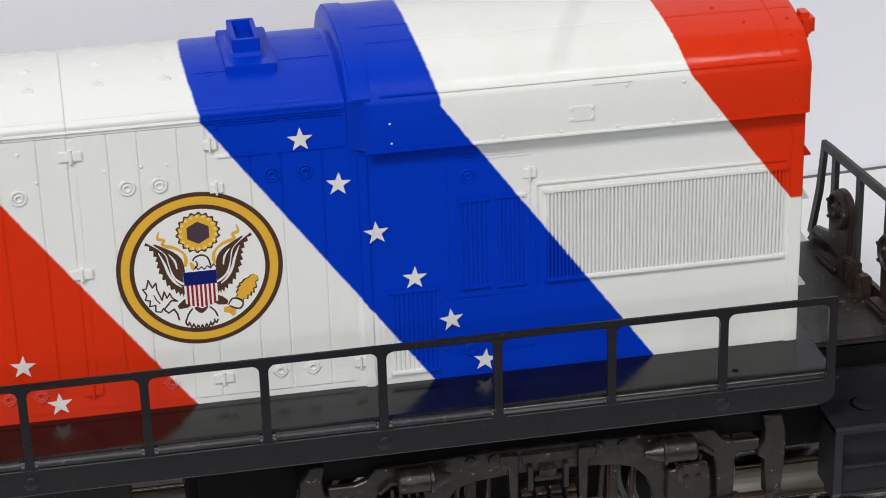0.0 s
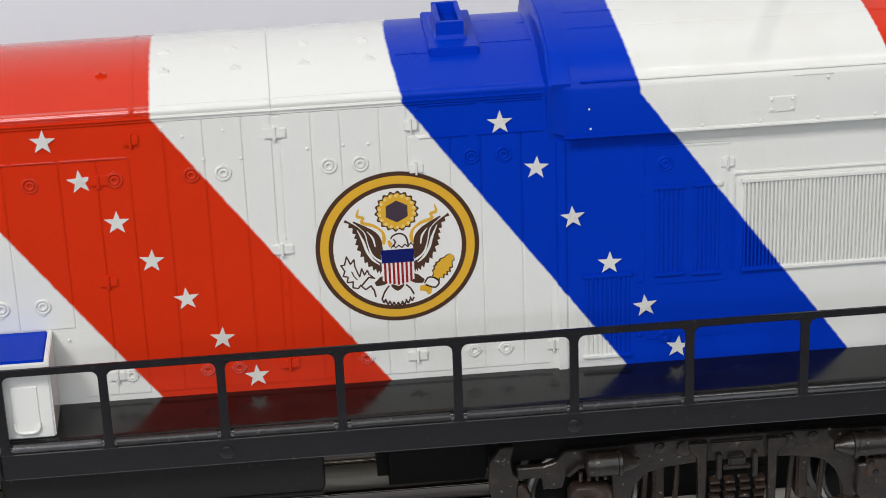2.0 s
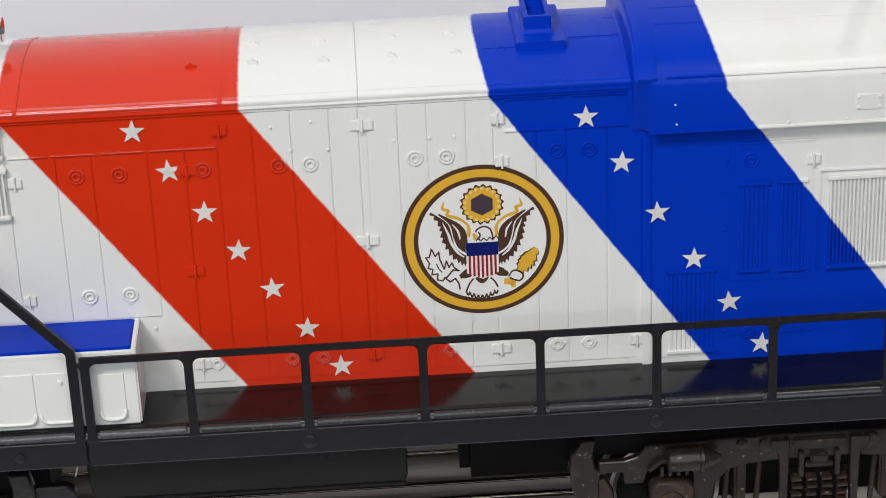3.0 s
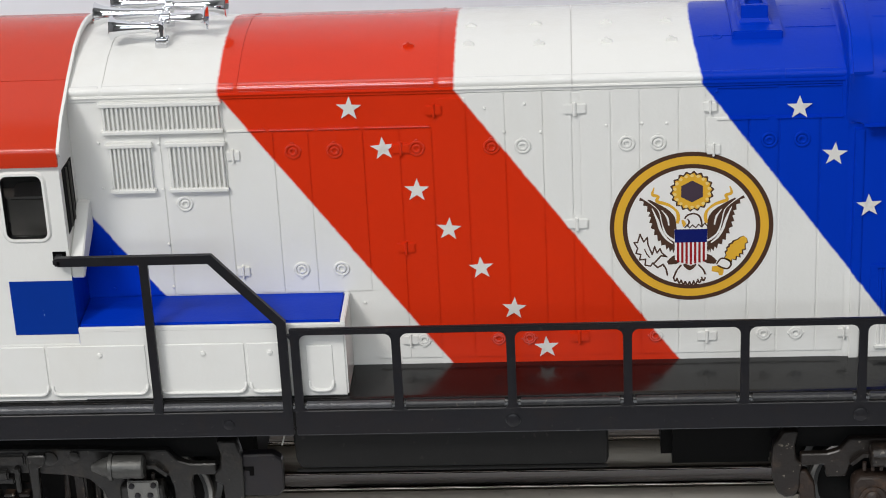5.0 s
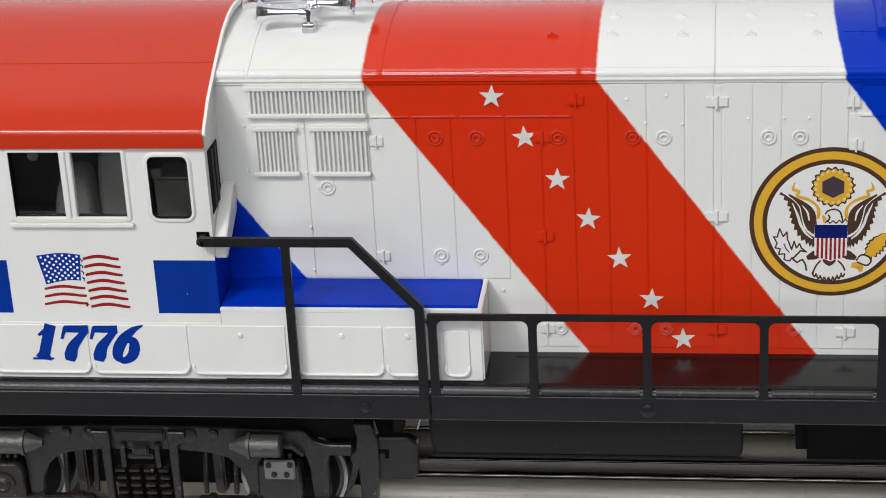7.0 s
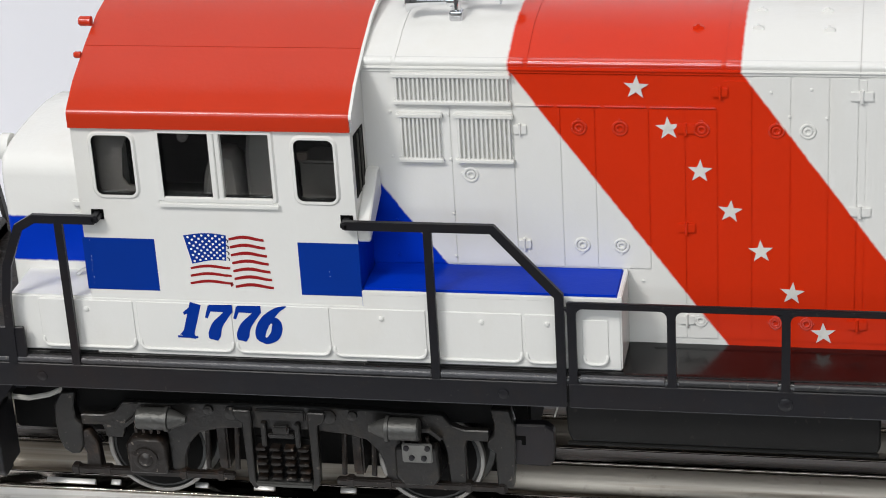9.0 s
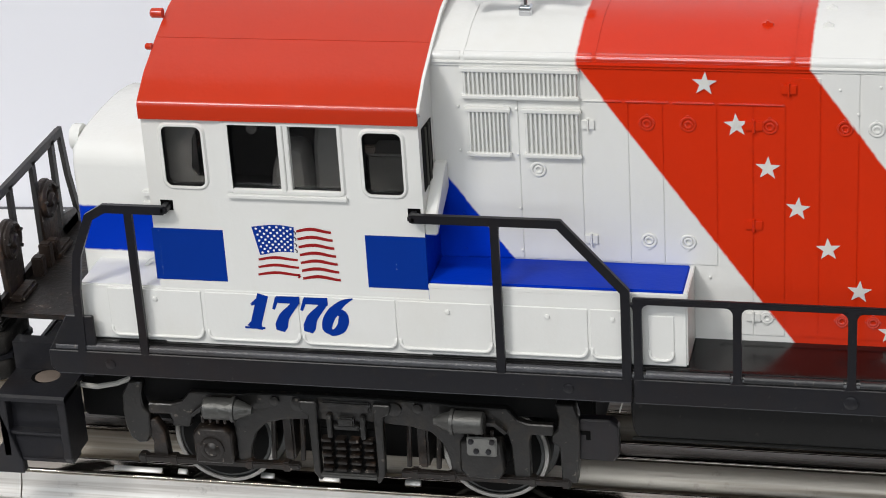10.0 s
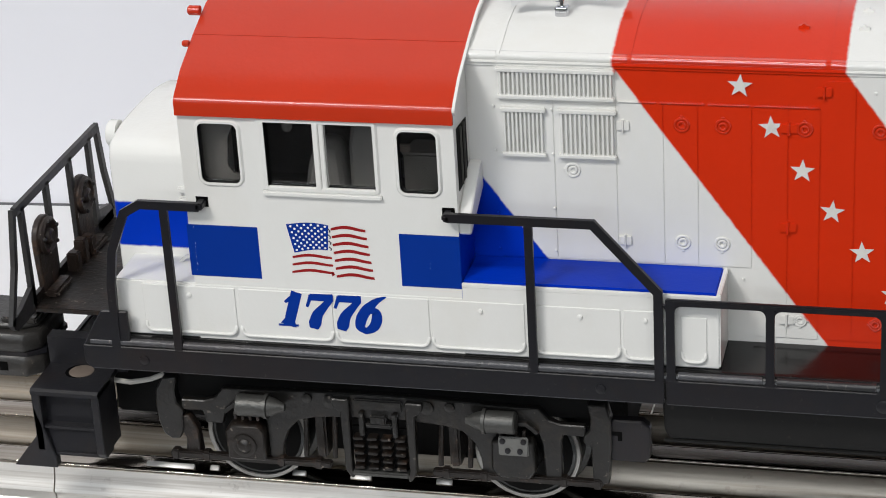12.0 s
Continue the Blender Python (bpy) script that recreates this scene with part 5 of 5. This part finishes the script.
part("gold_foot", stroke(bmesh.new(), [at(*p) for p in ((176, 212), (190, 214), (192, 224))], (0.9, 1.3, 0.5), EY), GOLD, hood)

# chips in the blue paint that show white
for x, z, w, h in ((27.4, 82.6, 0.35, 1.2), (31.6, 83.0, 0.3, 0.3), (31.8, 79.6, 0.3, 0.25), (44.0, 81.6, 0.2, 0.2)):
    y = -2.66 if x > 28 else -0.80 if x > 26 else -0.42
    part("paint_chip", boxed(x - w / 2, x + w / 2, y - 0.03, y + 0.1, z - h / 2, z + h / 2), STARW, rear if x > 26 else hood)

# ---- end railings, steps, couplers ----
def end_railing(x, s, places, skew=0.0):
    """The flat black railing across an end platform; s points outward."""
    t = 0.9 * s

    def piece(name, bm, m, parent, label="", sm=False):
        for v in bm.verts:
            v.co.x += skew * (36.0 - v.co.y)
        return part(name, bm, m, parent, label, sm)
    near, far, bot_n, bot_f = -6.0, 35.2, -12.6, 39.6

    def flat(pts, w):
        bm = bmesh.new()
        rows = []
        for i, p in enumerate(pts):
            a, b = Vector(pts[max(i - 1, 0)]), Vector(pts[min(i + 1, len(pts) - 1)])
            d = (b - a).normalized()
            rows.append(((p[0] - d.y * w / 2, p[1] + d.x * w / 2), (p[0] + d.y * w / 2, p[1] - d.x * w / 2)))
        for (a, b), (c, d) in zip(rows, rows[1:]):
            prism(bm, [a, c, d, b], "x", x, x + t)
        return bm
    owner = piece("end_railing", flat([(near + 0.4, 55.6), (far - 0.4, 55.6)], 1.7), DUSTY_LIT, loco, "flat black railing across the end platform")
    for y0, y1, z1 in ((bot_n, near, 36.0), (bot_f, far, 36.0)):
        piece("end_post", flat([(y1, 56.3), (y1 + (y0 - y1) * 0.35, 46.0), (y0, z1)], 1.4), DUSTY_LIT, owner)
    for y in (-2.6, 9.2, 20.6, 30.6):
        piece("post", flat([(y, 55.5), (y, 36.0)], 1.5), DUSTY_LIT, owner)
    piece("gusset", prism(bmesh.new(), [(bot_n + 1.4, 34.4), (-2.0, 34.4), (-2.0, 40.0), (bot_n + 4.0, 37.6), (bot_n - 0.2, 37.0), (bot_n, 35.4)], "x", x, x + t), DUSTY_LIT, owner)
    piece("gusset", prism(bmesh.new(), [(bot_f + 0.6, 34.6), (31.0, 34.6), (31.0, 39.8), (bot_f - 2.5, 38.5)], "x", x, x + t), DUSTY_LIT, owner)
    piece("kick_plate", prism(bmesh.new(), [(-3, 33.5), (38, 33.5), (38, 37.2), (-3, 37.2)], "x", x, x + t), RUSTY, owner)
    for y in places:
        r, zc = 4.0, 46.3
        plate_pts = [(y - 3.0, 35.0), (y - 3.9, 44.0)] + [(y + r * math.cos(a), zc + r * math.sin(a)) for a in (radians(190 - k * 20) for k in range(11))] + [(y + 3.9, 44.0), (y + 3.4, 35.0)]
        piece("chain_plate", prism(bmesh.new(), plate_pts, "x", x - s * 0.35, x + s * 0.95, 0.25), RUST, owner, "rusty rounded plate with a sheave")
        rim = [(0, 3.6), (0.6, 3.7), (1.1, 3.3), (1.1, 2.9), (0.5, 2.6), (0.4, 1.7), (1.2, 1.4), (1.5, 0.9), (1.3, 0.3)]
        piece("sheave", lathe(bmesh.new(), rim, (x - s * 0.3, y, zc), (-s, 0, 0), 26), RUST, owner, "", True)
        for a in (20, 100, 170, 250, 320):
            c, d = y + 3.1 * math.cos(radians(a)), zc + 3.1 * math.sin(radians(a))
            piece("sheave_bolt", lathe(bmesh.new(), [(0, 0.4), (0.4, 0.35), (0.5, 0.15)], (x - s * 1.3, c, d), (-s, 0, 0), 8), RUSTY, owner, "", True)
        piece("plate_foot", boxed(x - s * 3.0, x - s * 0.2, y - 3.8, y + 3.8, 35.0, 36.6, 0.5), RUST, owner)
    for y in (13.5, 17.5, 21.0):
        piece("lug", boxed(x - s * 2.6, x - s * 0.3, y - 1.1, y + 1.1, 34.8, 40.0 - 0.12 * abs(y - CY) ** 1.5, 0.3), RUST, owner)


end_railing(-185.6, -1, (4.9, 23.8))
end_railing(118.0, 1, (6.0, 26.2), 0.105)


def steps(x0, x1, s, sign):
    """A corner step unit: side plates, three treads, a sloping top and a pointed toe; s points outward, sign: 1 near side, -1 far side."""
    def yy(v):
        return v if sign > 0 else 2 * CY - v
    outline = [(-6.5, 23.6), (-13.4, 23.6), (-13.6, 22.6), (-13.6, 11.0), (-12.6, 9.6), (-9.0, 9.6)]
    o = part("step_unit", prism(bmesh.new(), [(yy(y), z) for y, z in [(-12.9, 9.9), (-12.0, 15.6), (-11.4, 15.6), (-10.6, 23.4), (-4.4, 23.4), (-4.4, 9.9)]], "x", x0 + 0.4, x1 - 0.4), BLACK, loco, "black plastic corner steps under the platform")
    for a, b in ((x0, x0 + 1.6), (x1 - 1.6, x1)):
        part("step_side", prism(bmesh.new(), [(yy(y), z) for y, z in outline], "x", a, b, 0.2), BLACK, o)
    for z in (10.0, 15.4):
        part("tread", boxed(x0 + 1.0, x1 - 1.0, yy(-13.0), yy(-5.0), z, z + 0.8, 0.15), BLACK, o)
    part("top_plate", prism(bmesh.new(), [(yy(y), z) for y, z in [(-0.5, 23.9), (-13.2, 23.9), (-13.7, 23.5), (-13.7, 22.7), (-0.5, 22.7)]], "x", x0, x1), BLACK, o)
    xo, xi = (x0, x0 + 3.4) if s < 0 else (x1, x1 - 3.4)
    part("toe", prism(bmesh.new(), [(xo + s * 5.2, 7.4), (xi, 7.4), (xi, 9.8), (xo, 21.5), (xo, 14.0)], "y", yy(-13.6), yy(-11.6), 0.2), BLACK, o, "pointed foot of the pilot")
    part("bolt_head", lathe(bmesh.new(), [(0, 2.4), (0.12, 2.35), (0.2, 2.0)], ((x0 + x1) / 2 + 0.6, yy(-5.8), 23.85), (0, 0, 1), 16), BOSS if s < 0 else BLACK, o, "worn brass-grey round boss", True)
    part("boss_well", lathe(bmesh.new(), [(0, 2.75), (0.03, 2.7)], ((x0 + x1) / 2 + 0.2, yy(-5.8), 23.88), (0, 0, 1), 16), SHADEIN, o)
    part("step_link", boxed(min(x0, x1) - 0 if s < 0 else x0 - 6, x1 + 2 if s < 0 else x1, yy(-3.4), yy(-0.5), 23.0, 29.5), BLACK, o)


for sign in (1, -1):
    steps(-184.0, -170.8, -1, sign)
    steps(104.9, 120.3, 1, sign)
part("pilot_plate", boxed(-184.6, -183.2, -0.5, 35.5, 10.0, 24.0, 0.4), BLACK, loco, "black pilot plate under the front platform")
part("pilot_plate", boxed(119.2, 120.6, -0.5, 35.5, 10.0, 24.0, 0.4), BLACK, loco, "black pilot plate under the rear platform")


def coupler(x, s, y, up):
    """A chunky knuckle coupler: shank, stepped head with grooves, a top cover held by a screw, and an uncoupling pin."""
    o = part("coupler", boxed(min(x, x + s * 12), max(x, x + s * 12), y - 3.2, y + 3.2, 19.5, 25.2, 0.6), COUPLERM, loco, "weathered black knuckle coupler", True)
    h0, h1 = x + s * 9, x + s * 24
    head = [(h0, y - 6), (h0 + s * 3, y - 8.5), (h1 - s * 3, y - 8.5), (h1, y - 6.5), (h1, y - 2.5), (h1 - s * 3.5, y - 2.0), (h1 - s * 4, y + 2.2), (h1, y + 3.2), (h1 - s * 1, y + 8.0), (h0 + s * 2, y + 7.0), (h0, y + 5)]
    part("knuckle", prism(bmesh.new(), head, "z", 17.8 + up, 22.0 + up, 0.5), COUPLERM, o, "", True)
    part("knuckle", prism(bmesh.new(), [(px - s * 0.5, y + (py - y) * 0.94) for px, py in head], "z", 22.0 + up, 22.9 + up), BLACK, o)
    part("knuckle", prism(bmesh.new(), head, "z", 22.9 + up, 26.6 + up, 0.5), COUPLERM, o, "", True)
    part("knuckle_crown", prism(bmesh.new(), [(px + s * 1.0, y + (py - y) * 0.74) for px, py in head], "z", 26.6 + up, 27.8 + up, 0.4), COUPLERM, o, "", True)
    for dx in (6.5, 11.5):
        part("knuckle_notch", boxed(min(h0 + s * dx, h0 + s * (dx + 1.6)), max(h0 + s * dx, h0 + s * (dx + 1.6)), y - 8.62, y - 8.0, 19.2 + up, 21.0 + up), SHADEIN, o)
    part("cover", boxed(min(h0 + s * 1, h0 + s * 8), max(h0 + s * 1, h0 + s * 8), y - 5.6, y + 1.4, 27.6 + up, 28.8 + up, 0.3), COUPLERM, o)
    part("rivet", lathe(bmesh.new(), [(0, 1.2), (0.5, 1.0), (0.7, 0.4)], (h0 + s * 4.4, y - 2.0, 28.7 + up), (0, 0, 1), 12), BRASSY, o, "tarnished screw", True)
    part("thumbtack", rod(bmesh.new(), (x + s * 4, y, 13.5), (x + s * 4, y, 20), 1.6), STEEL, o, "", True)


coupler(-176.5, -1, 3.6, 3.4)
coupler(120.0, 1, 17.5, 0.0)
part("wire", pipe(bmesh.new(), [(-172.0, -4.0, 21.6), (-168.0, -4.2, 21.4), (-164.0, -4.4, 22.4), (-160.0, -4.4, 24.2), (-158.0, -4.4, 26.4)], 0.5), WIRE, loco, "thin pale wire under the frame", True)
part("wire", pipe(bmesh.new(), [(-69.0, -6.0, 29.0), (-69.6, -6.0, 25.6), (-70.4, -6.0, 23.0)], 0.14), WIRE, loco, "", True)


# ---- trucks ----
def truck(iron, can, plate_metal, rust):
    """One truck in its own state of wear: castings, brake cylinders, bearing plate and rusty pieces."""
    TY, LIFT = -8.0, 1.0
    # one half of the side casting: middle beam, legs either side of the journal, and the arm to the end plate
    half = [(6.5, 24.4), (17.5, 24.1), (20.0, 23.8), (29.4, 23.7), (31.0, 21.6), (33.2, 20.9), (37.6, 20.9), (37.6, 18.7), (33.6, 18.8), (33.2, 17.4), (33.2, 9.4), (30.2, 9.4), (29.8, 16.5),
            (29.2, 18.6), (27.6, 20.0), (22.0, 20.0), (21.5, 17.5), (21.2, 9.8), (18.8, 9.8), (18.5, 13.0), (17.4, 15.9), (15.4, 18.1), (12.0, 19.0), (6.5, 19.5)]
    # the leading leg is a short stub that leaves the wheel in view
    stub = [(x, 16.4 if z == 9.4 else z) for x, z in half]
    beam = half + [(-x, z) for x, z in stub[::-1]]
    t = part("truck", prism(bmesh.new(), [(x, z - 0.25) for x, z in beam], "y", TY, TY + 1.5, 0.3), iron, loco, "weathered black four-wheel truck with springs and journal boxes")

    raised = ("journal_box", "journal_cap", "bearing_plate", "bolt", "spring_stub", "box_arch", "spring_tray", "spring_back", "spring_leaf", "foot_bar", "foot_block", "brake_cylinder", "cylinder_saddle")

    def add(name, bm, m=iron, label="", sm=False):
        if not name.startswith(("wheel", "axle")):
            bmesh.ops.translate(bm, verts=bm.verts, vec=(0, 0, LIFT + (0.8 if name in raised else 0.0)))
        return part(name, bm, m, t, label, sm)
    # end plates: an outer C and a short prong beside the wheel
    for d in (-1, 1):
        outer = [(38.0, 25.2), (41.4, 25.2), (42.2, 22.0), (42.2, 17.0), (41.6, 9.4), (38.8, 9.4), (38.6, 16.6), (37.2, 17.4), (37.2, 18.8), (38.4, 20.0), (38.6, 22.5)] if d > 0 else [(38.0, 25.2), (40.6, 25.2), (42.2, 22.5), (42.4, 19.0), (42.2, 15.8), (41.4, 13.4), (40.0, 12.4), (38.4, 12.6), (37.6, 14.2), (37.6, 17.0), (37.2, 18.8), (38.4, 20.0), (38.6, 22.5)]
        add("end_plate", prism(bmesh.new(), [(d * x, z - LIFT) for x, z in outer], "y", TY - 0.4, TY + 2.2, 0.25), iron, "", True)
        prong = [(38.2, 17.2), (36.4, 17.2), (35.0, 14.5), (34.6, 9.0), (37.8, 9.0), (37.4, 12.4), (38.2, 14.0)]
        if d < 0:
            add("end_strut", prism(bmesh.new(), [(d * x, z - LIFT) for x, z in prong], "y", TY + 0.2, TY + 2.2, 0.25), rust, "", True)
        add("foot_bar", boxed(min(d * 9.5, d * 40.5), max(d * 9.5, d * 40.5), TY - 0.7, TY + 0.8, 6.8, 8.1, 0.25), rust)
        for x in (12.0, 19.0, 33.5, 39.5):
            add("foot_block", boxed(d * x - 0.8, d * x + 0.8, TY - 0.9, TY + 1.0, 6.5, 8.5, 0.3), rust)
    # journal boxes
    add("journal_box", prism(bmesh.new(), [(-28.8, 8.0), (-21.6, 8.0), (-21.4, 14.2), (-22.6, 15.3), (-27.8, 15.3), (-29.0, 14.0)], "y", TY - 1.9, TY + 1.5, 0.4), rust, "journal box with a round cap", True)
    add("journal_cap", lathe(bmesh.new(), [(0, 2.3), (0.4, 2.3), (0.55, 1.8), (0.4, 1.4), (0.8, 1.1), (1.0, 0.4)], (-25.4, TY - 1.8, 11.2), (0, -1, 0), 22), rust, "", True)
    add("journal_box", prism(bmesh.new(), [(20.6, 9.6), (22.0, 8.0), (27.6, 8.0), (28.8, 9.6), (28.4, 15.6), (20.8, 15.6)], "y", TY - 1.6, TY + 1.5, 0.4), iron, "", True)
    add("bearing_plate", boxed(22.2, 27.6, TY - 2.1, TY - 1.4, 13.0, 16.8, 0.2), plate_metal, "metal plate with four bolts")
    for x, z in ((23.0, 16.0), (26.8, 16.1), (23.9, 14.1), (26.1, 14.1)):
        add("bolt", lathe(bmesh.new(), [(0, 0.55), (0.35, 0.5), (0.4, 0.25)], (x, TY - 2.1, z), (0, -1, 0), 10), BLACK, "", True)
    for c in (-24.7, 24.7):
        for x in (-2.2, -0.8, 0.6, 2.0):
            add("spring_stub", rod(bmesh.new(), (c + x, TY - 1.0, 16.2), (c + x, TY - 1.0, 17.8), 0.35, 8), rust, "", True)
        add("box_arch", bar(bmesh.new(), [(c - 4.4, 17.2), (c - 2.4, 18.9), (c + 2.4, 18.9), (c + 4.4, 17.2)], 0.7, TY - 0.9, TY + 0.4))
    # brake cylinders: a fat can with a collar and a cone
    for x, d in ((-23.4, 1), (22.9, -1)):
        cyl = [(-2.7, 1.7), (-2.4, 2.05), (2.6, 2.05), (2.7, 2.35), (3.3, 2.35), (3.4, 1.9), (4.6, 1.5), (6.0, 0.8), (6.4, 0.7)]
        add("brake_cylinder", lathe(bmesh.new(), cyl, (x, TY - 1.9, 19.7), (d, 0, 0), 20), can, "round brake cylinder", True)
        add("cylinder_saddle", boxed(x - 2.4, x + 2.4, TY - 1.8, TY + 0.4, 18.2, 20.4, 0.3))
        add("cylinder_bolt", lathe(bmesh.new(), [(0, 0.35), (0.4, 0.3)], (x - d * 1.8, TY - 1.9, 21.8), (0, 0, 1), 8), can, "", True)
    # bolster with its springs
    for d in (-1, 1):
        add("bolster_guide", prism(bmesh.new(), [(d * 5.2, 22.6), (d * 8.4, 22.6), (d * 8.2, 20.8), (d * 6.9, 20.0), (d * 6.6, 8.0), (d * 5.6, 6.4), (d * 5.0, 6.6), (d * 5.4, 9.0)], "y", TY - 1.4, TY + 0.6, 0.2), iron)
        add("hanger", boxed(d * 3.1 - 0.45, d * 3.1 + 0.45, TY - 1.2, TY + 0.2, 15.2, 20.0, 0.15))
        for x, z, r in ((8.9, 21.4, 1.35), (13.2, 21.8, 0.9)):
            add("round_boss", lathe(bmesh.new(), [(0, r), (0.5, r), (0.6, r * 0.6)], (d * x, TY, z), (0, -1, 0), 16), iron, "", True)
    add("spring_tray", boxed(-5.4, 5.4, TY - 1.7, TY + 1.0, 6.3, 7.3, 0.3), can)
    add("spring_back", boxed(-5.2, 5.2, TY + 0.4, TY + 1.0, 7.0, 15.5), DARKM)
    add("bolster_end", boxed(-4.6, 4.6, TY - 0.6, TY + 1.0, 20.2, 22.4, 0.3))
    add("swing_link", boxed(-2.4, 2.4, TY - 0.9, TY + 0.2, 16.8, 17.8, 0.2))
    add("swing_pin", boxed(-1.5, 1.5, TY - 1.1, TY + 0.2, 17.6, 19.4, 0.3))
    coil = None
    for c in range(4):
        for r in range(5):
            if coil is None:
                coil = add("spring_leaf", boxed(-0.9, 0.9, TY - 1.5, TY + 0.5, -0.3, 0.3, 0.12), rust)
                o = coil
            else:
                o = again(coil)
            o.location = Vector((-3.9 + 2.6 * c + (r % 2) * 0.15, 0, 8.0 + 1.5 * r)) * MM
    # black sheet added for the shade between beam and sill
    add("beam_shade", boxed(-41.0, 41.0, TY + 1.6, TY + 2.2, 20.3, 26.6), DARKM, "black plate added for the shade behind the beam")
    # wheels on both rails
    WHEEL = [(-0.2, 3.0), (0.0, 8.4), (0.2, 9.3), (1.6, 9.8), (4.2, 9.9), (4.5, 10.9), (5.4, 11.1), (5.8, 10.1), (5.8, 3.0)]
    for x in (-25.6, 25.6):
        for y, d in ((-1.4, 1), (2 * CY + 1.4, -1)):
            add("wheel", lathe(bmesh.new(), WHEEL, (x, y, 11.0), (0, d, 0), 40), DULL, "dull steel wheel with dark hub", True)
            add("wheel_rim", lathe(bmesh.new(), [(-0.1, 8.9), (-0.3, 9.05), (-0.3, 9.7), (0.0, 9.9), (0.5, 9.9)], (x, y, 11.0), (0, d, 0), 40, False), RIM, "worn steel wheel rim", True)
            add("wheel_hub", lathe(bmesh.new(), [(0, 8.3), (0.25, 7.8), (0.5, 3.2), (1.2, 2.8), (1.4, 1.0)], (x, y - d * 0.1, 11.0), (0, -d, 0), 28), DARKM, "", True)
        add("axle", rod(bmesh.new(), (x, -6, 11), (x, 41, 11), 1.5), STEEL, "", True)
    # black sheet added for the darkness behind the side frame
    add("shade_plate", boxed(-37, 37, 5.4, 6.4, 3.6, 27.5), DARKM, "black plate added for the shade behind the side frame")
    add("gear_case", boxed(-32, 32, 7.0, 28.0, 5.0, 26.0, 0.6), DARKM)
    add("far_sideframe", prism(bmesh.new(), beam, "y", 2 * CY - TY - 3.0, 2 * CY - TY), iron)
    add("brake_shoe", boxed(-13.6, -11.6, -4.0, 2.0, 7.0, 17.0, 0.4), rust)
    add("brake_shoe", boxed(11.6, 13.6, -4.0, 2.0, 7.0, 17.0, 0.4), rust)
    for x in (-15.5, -10.0, 10.0, 15.5):
        add("brake_rod", rod(bmesh.new(), (x, -4.5, 7.6), (x + 0.6, -4.5, 16.8), 0.5, 8), rust, "", True)
    return t


first_truck = truck(TRUCKM, PEWTER, PLATE, RUSTY)
first_truck.location.x = -119.4 * MM
second_truck = truck(TRUCKR, TRUCKR, RUST, RUST)
second_truck.location.x = 55.6 * MM
# contact gear hanging behind the front truck
for x0 in (-80.8,):
    o = part("pickup_guard", prism(bmesh.new(), [(x0, 21.8), (x0, 13.8), (x0 + 9.4, 13.6), (x0 + 10.4, 15.0), (x0 + 10.4, 20.8), (x0 + 9.0, 22.0)], "y", -7.4, -5.2, 0.3), BLACK, loco, "black guard plate with a slot")
    # black patches on the face stand in for the shaded slot
    part("slot", boxed(x0 + 2.6, x0 + 5.4, -7.46, -7.3, 18.9, 19.7), SHADEIN, o)
    part("slot", boxed(x0 + 4.6, x0 + 5.4, -7.46, -7.3, 17.9, 18.9), SHADEIN, o)
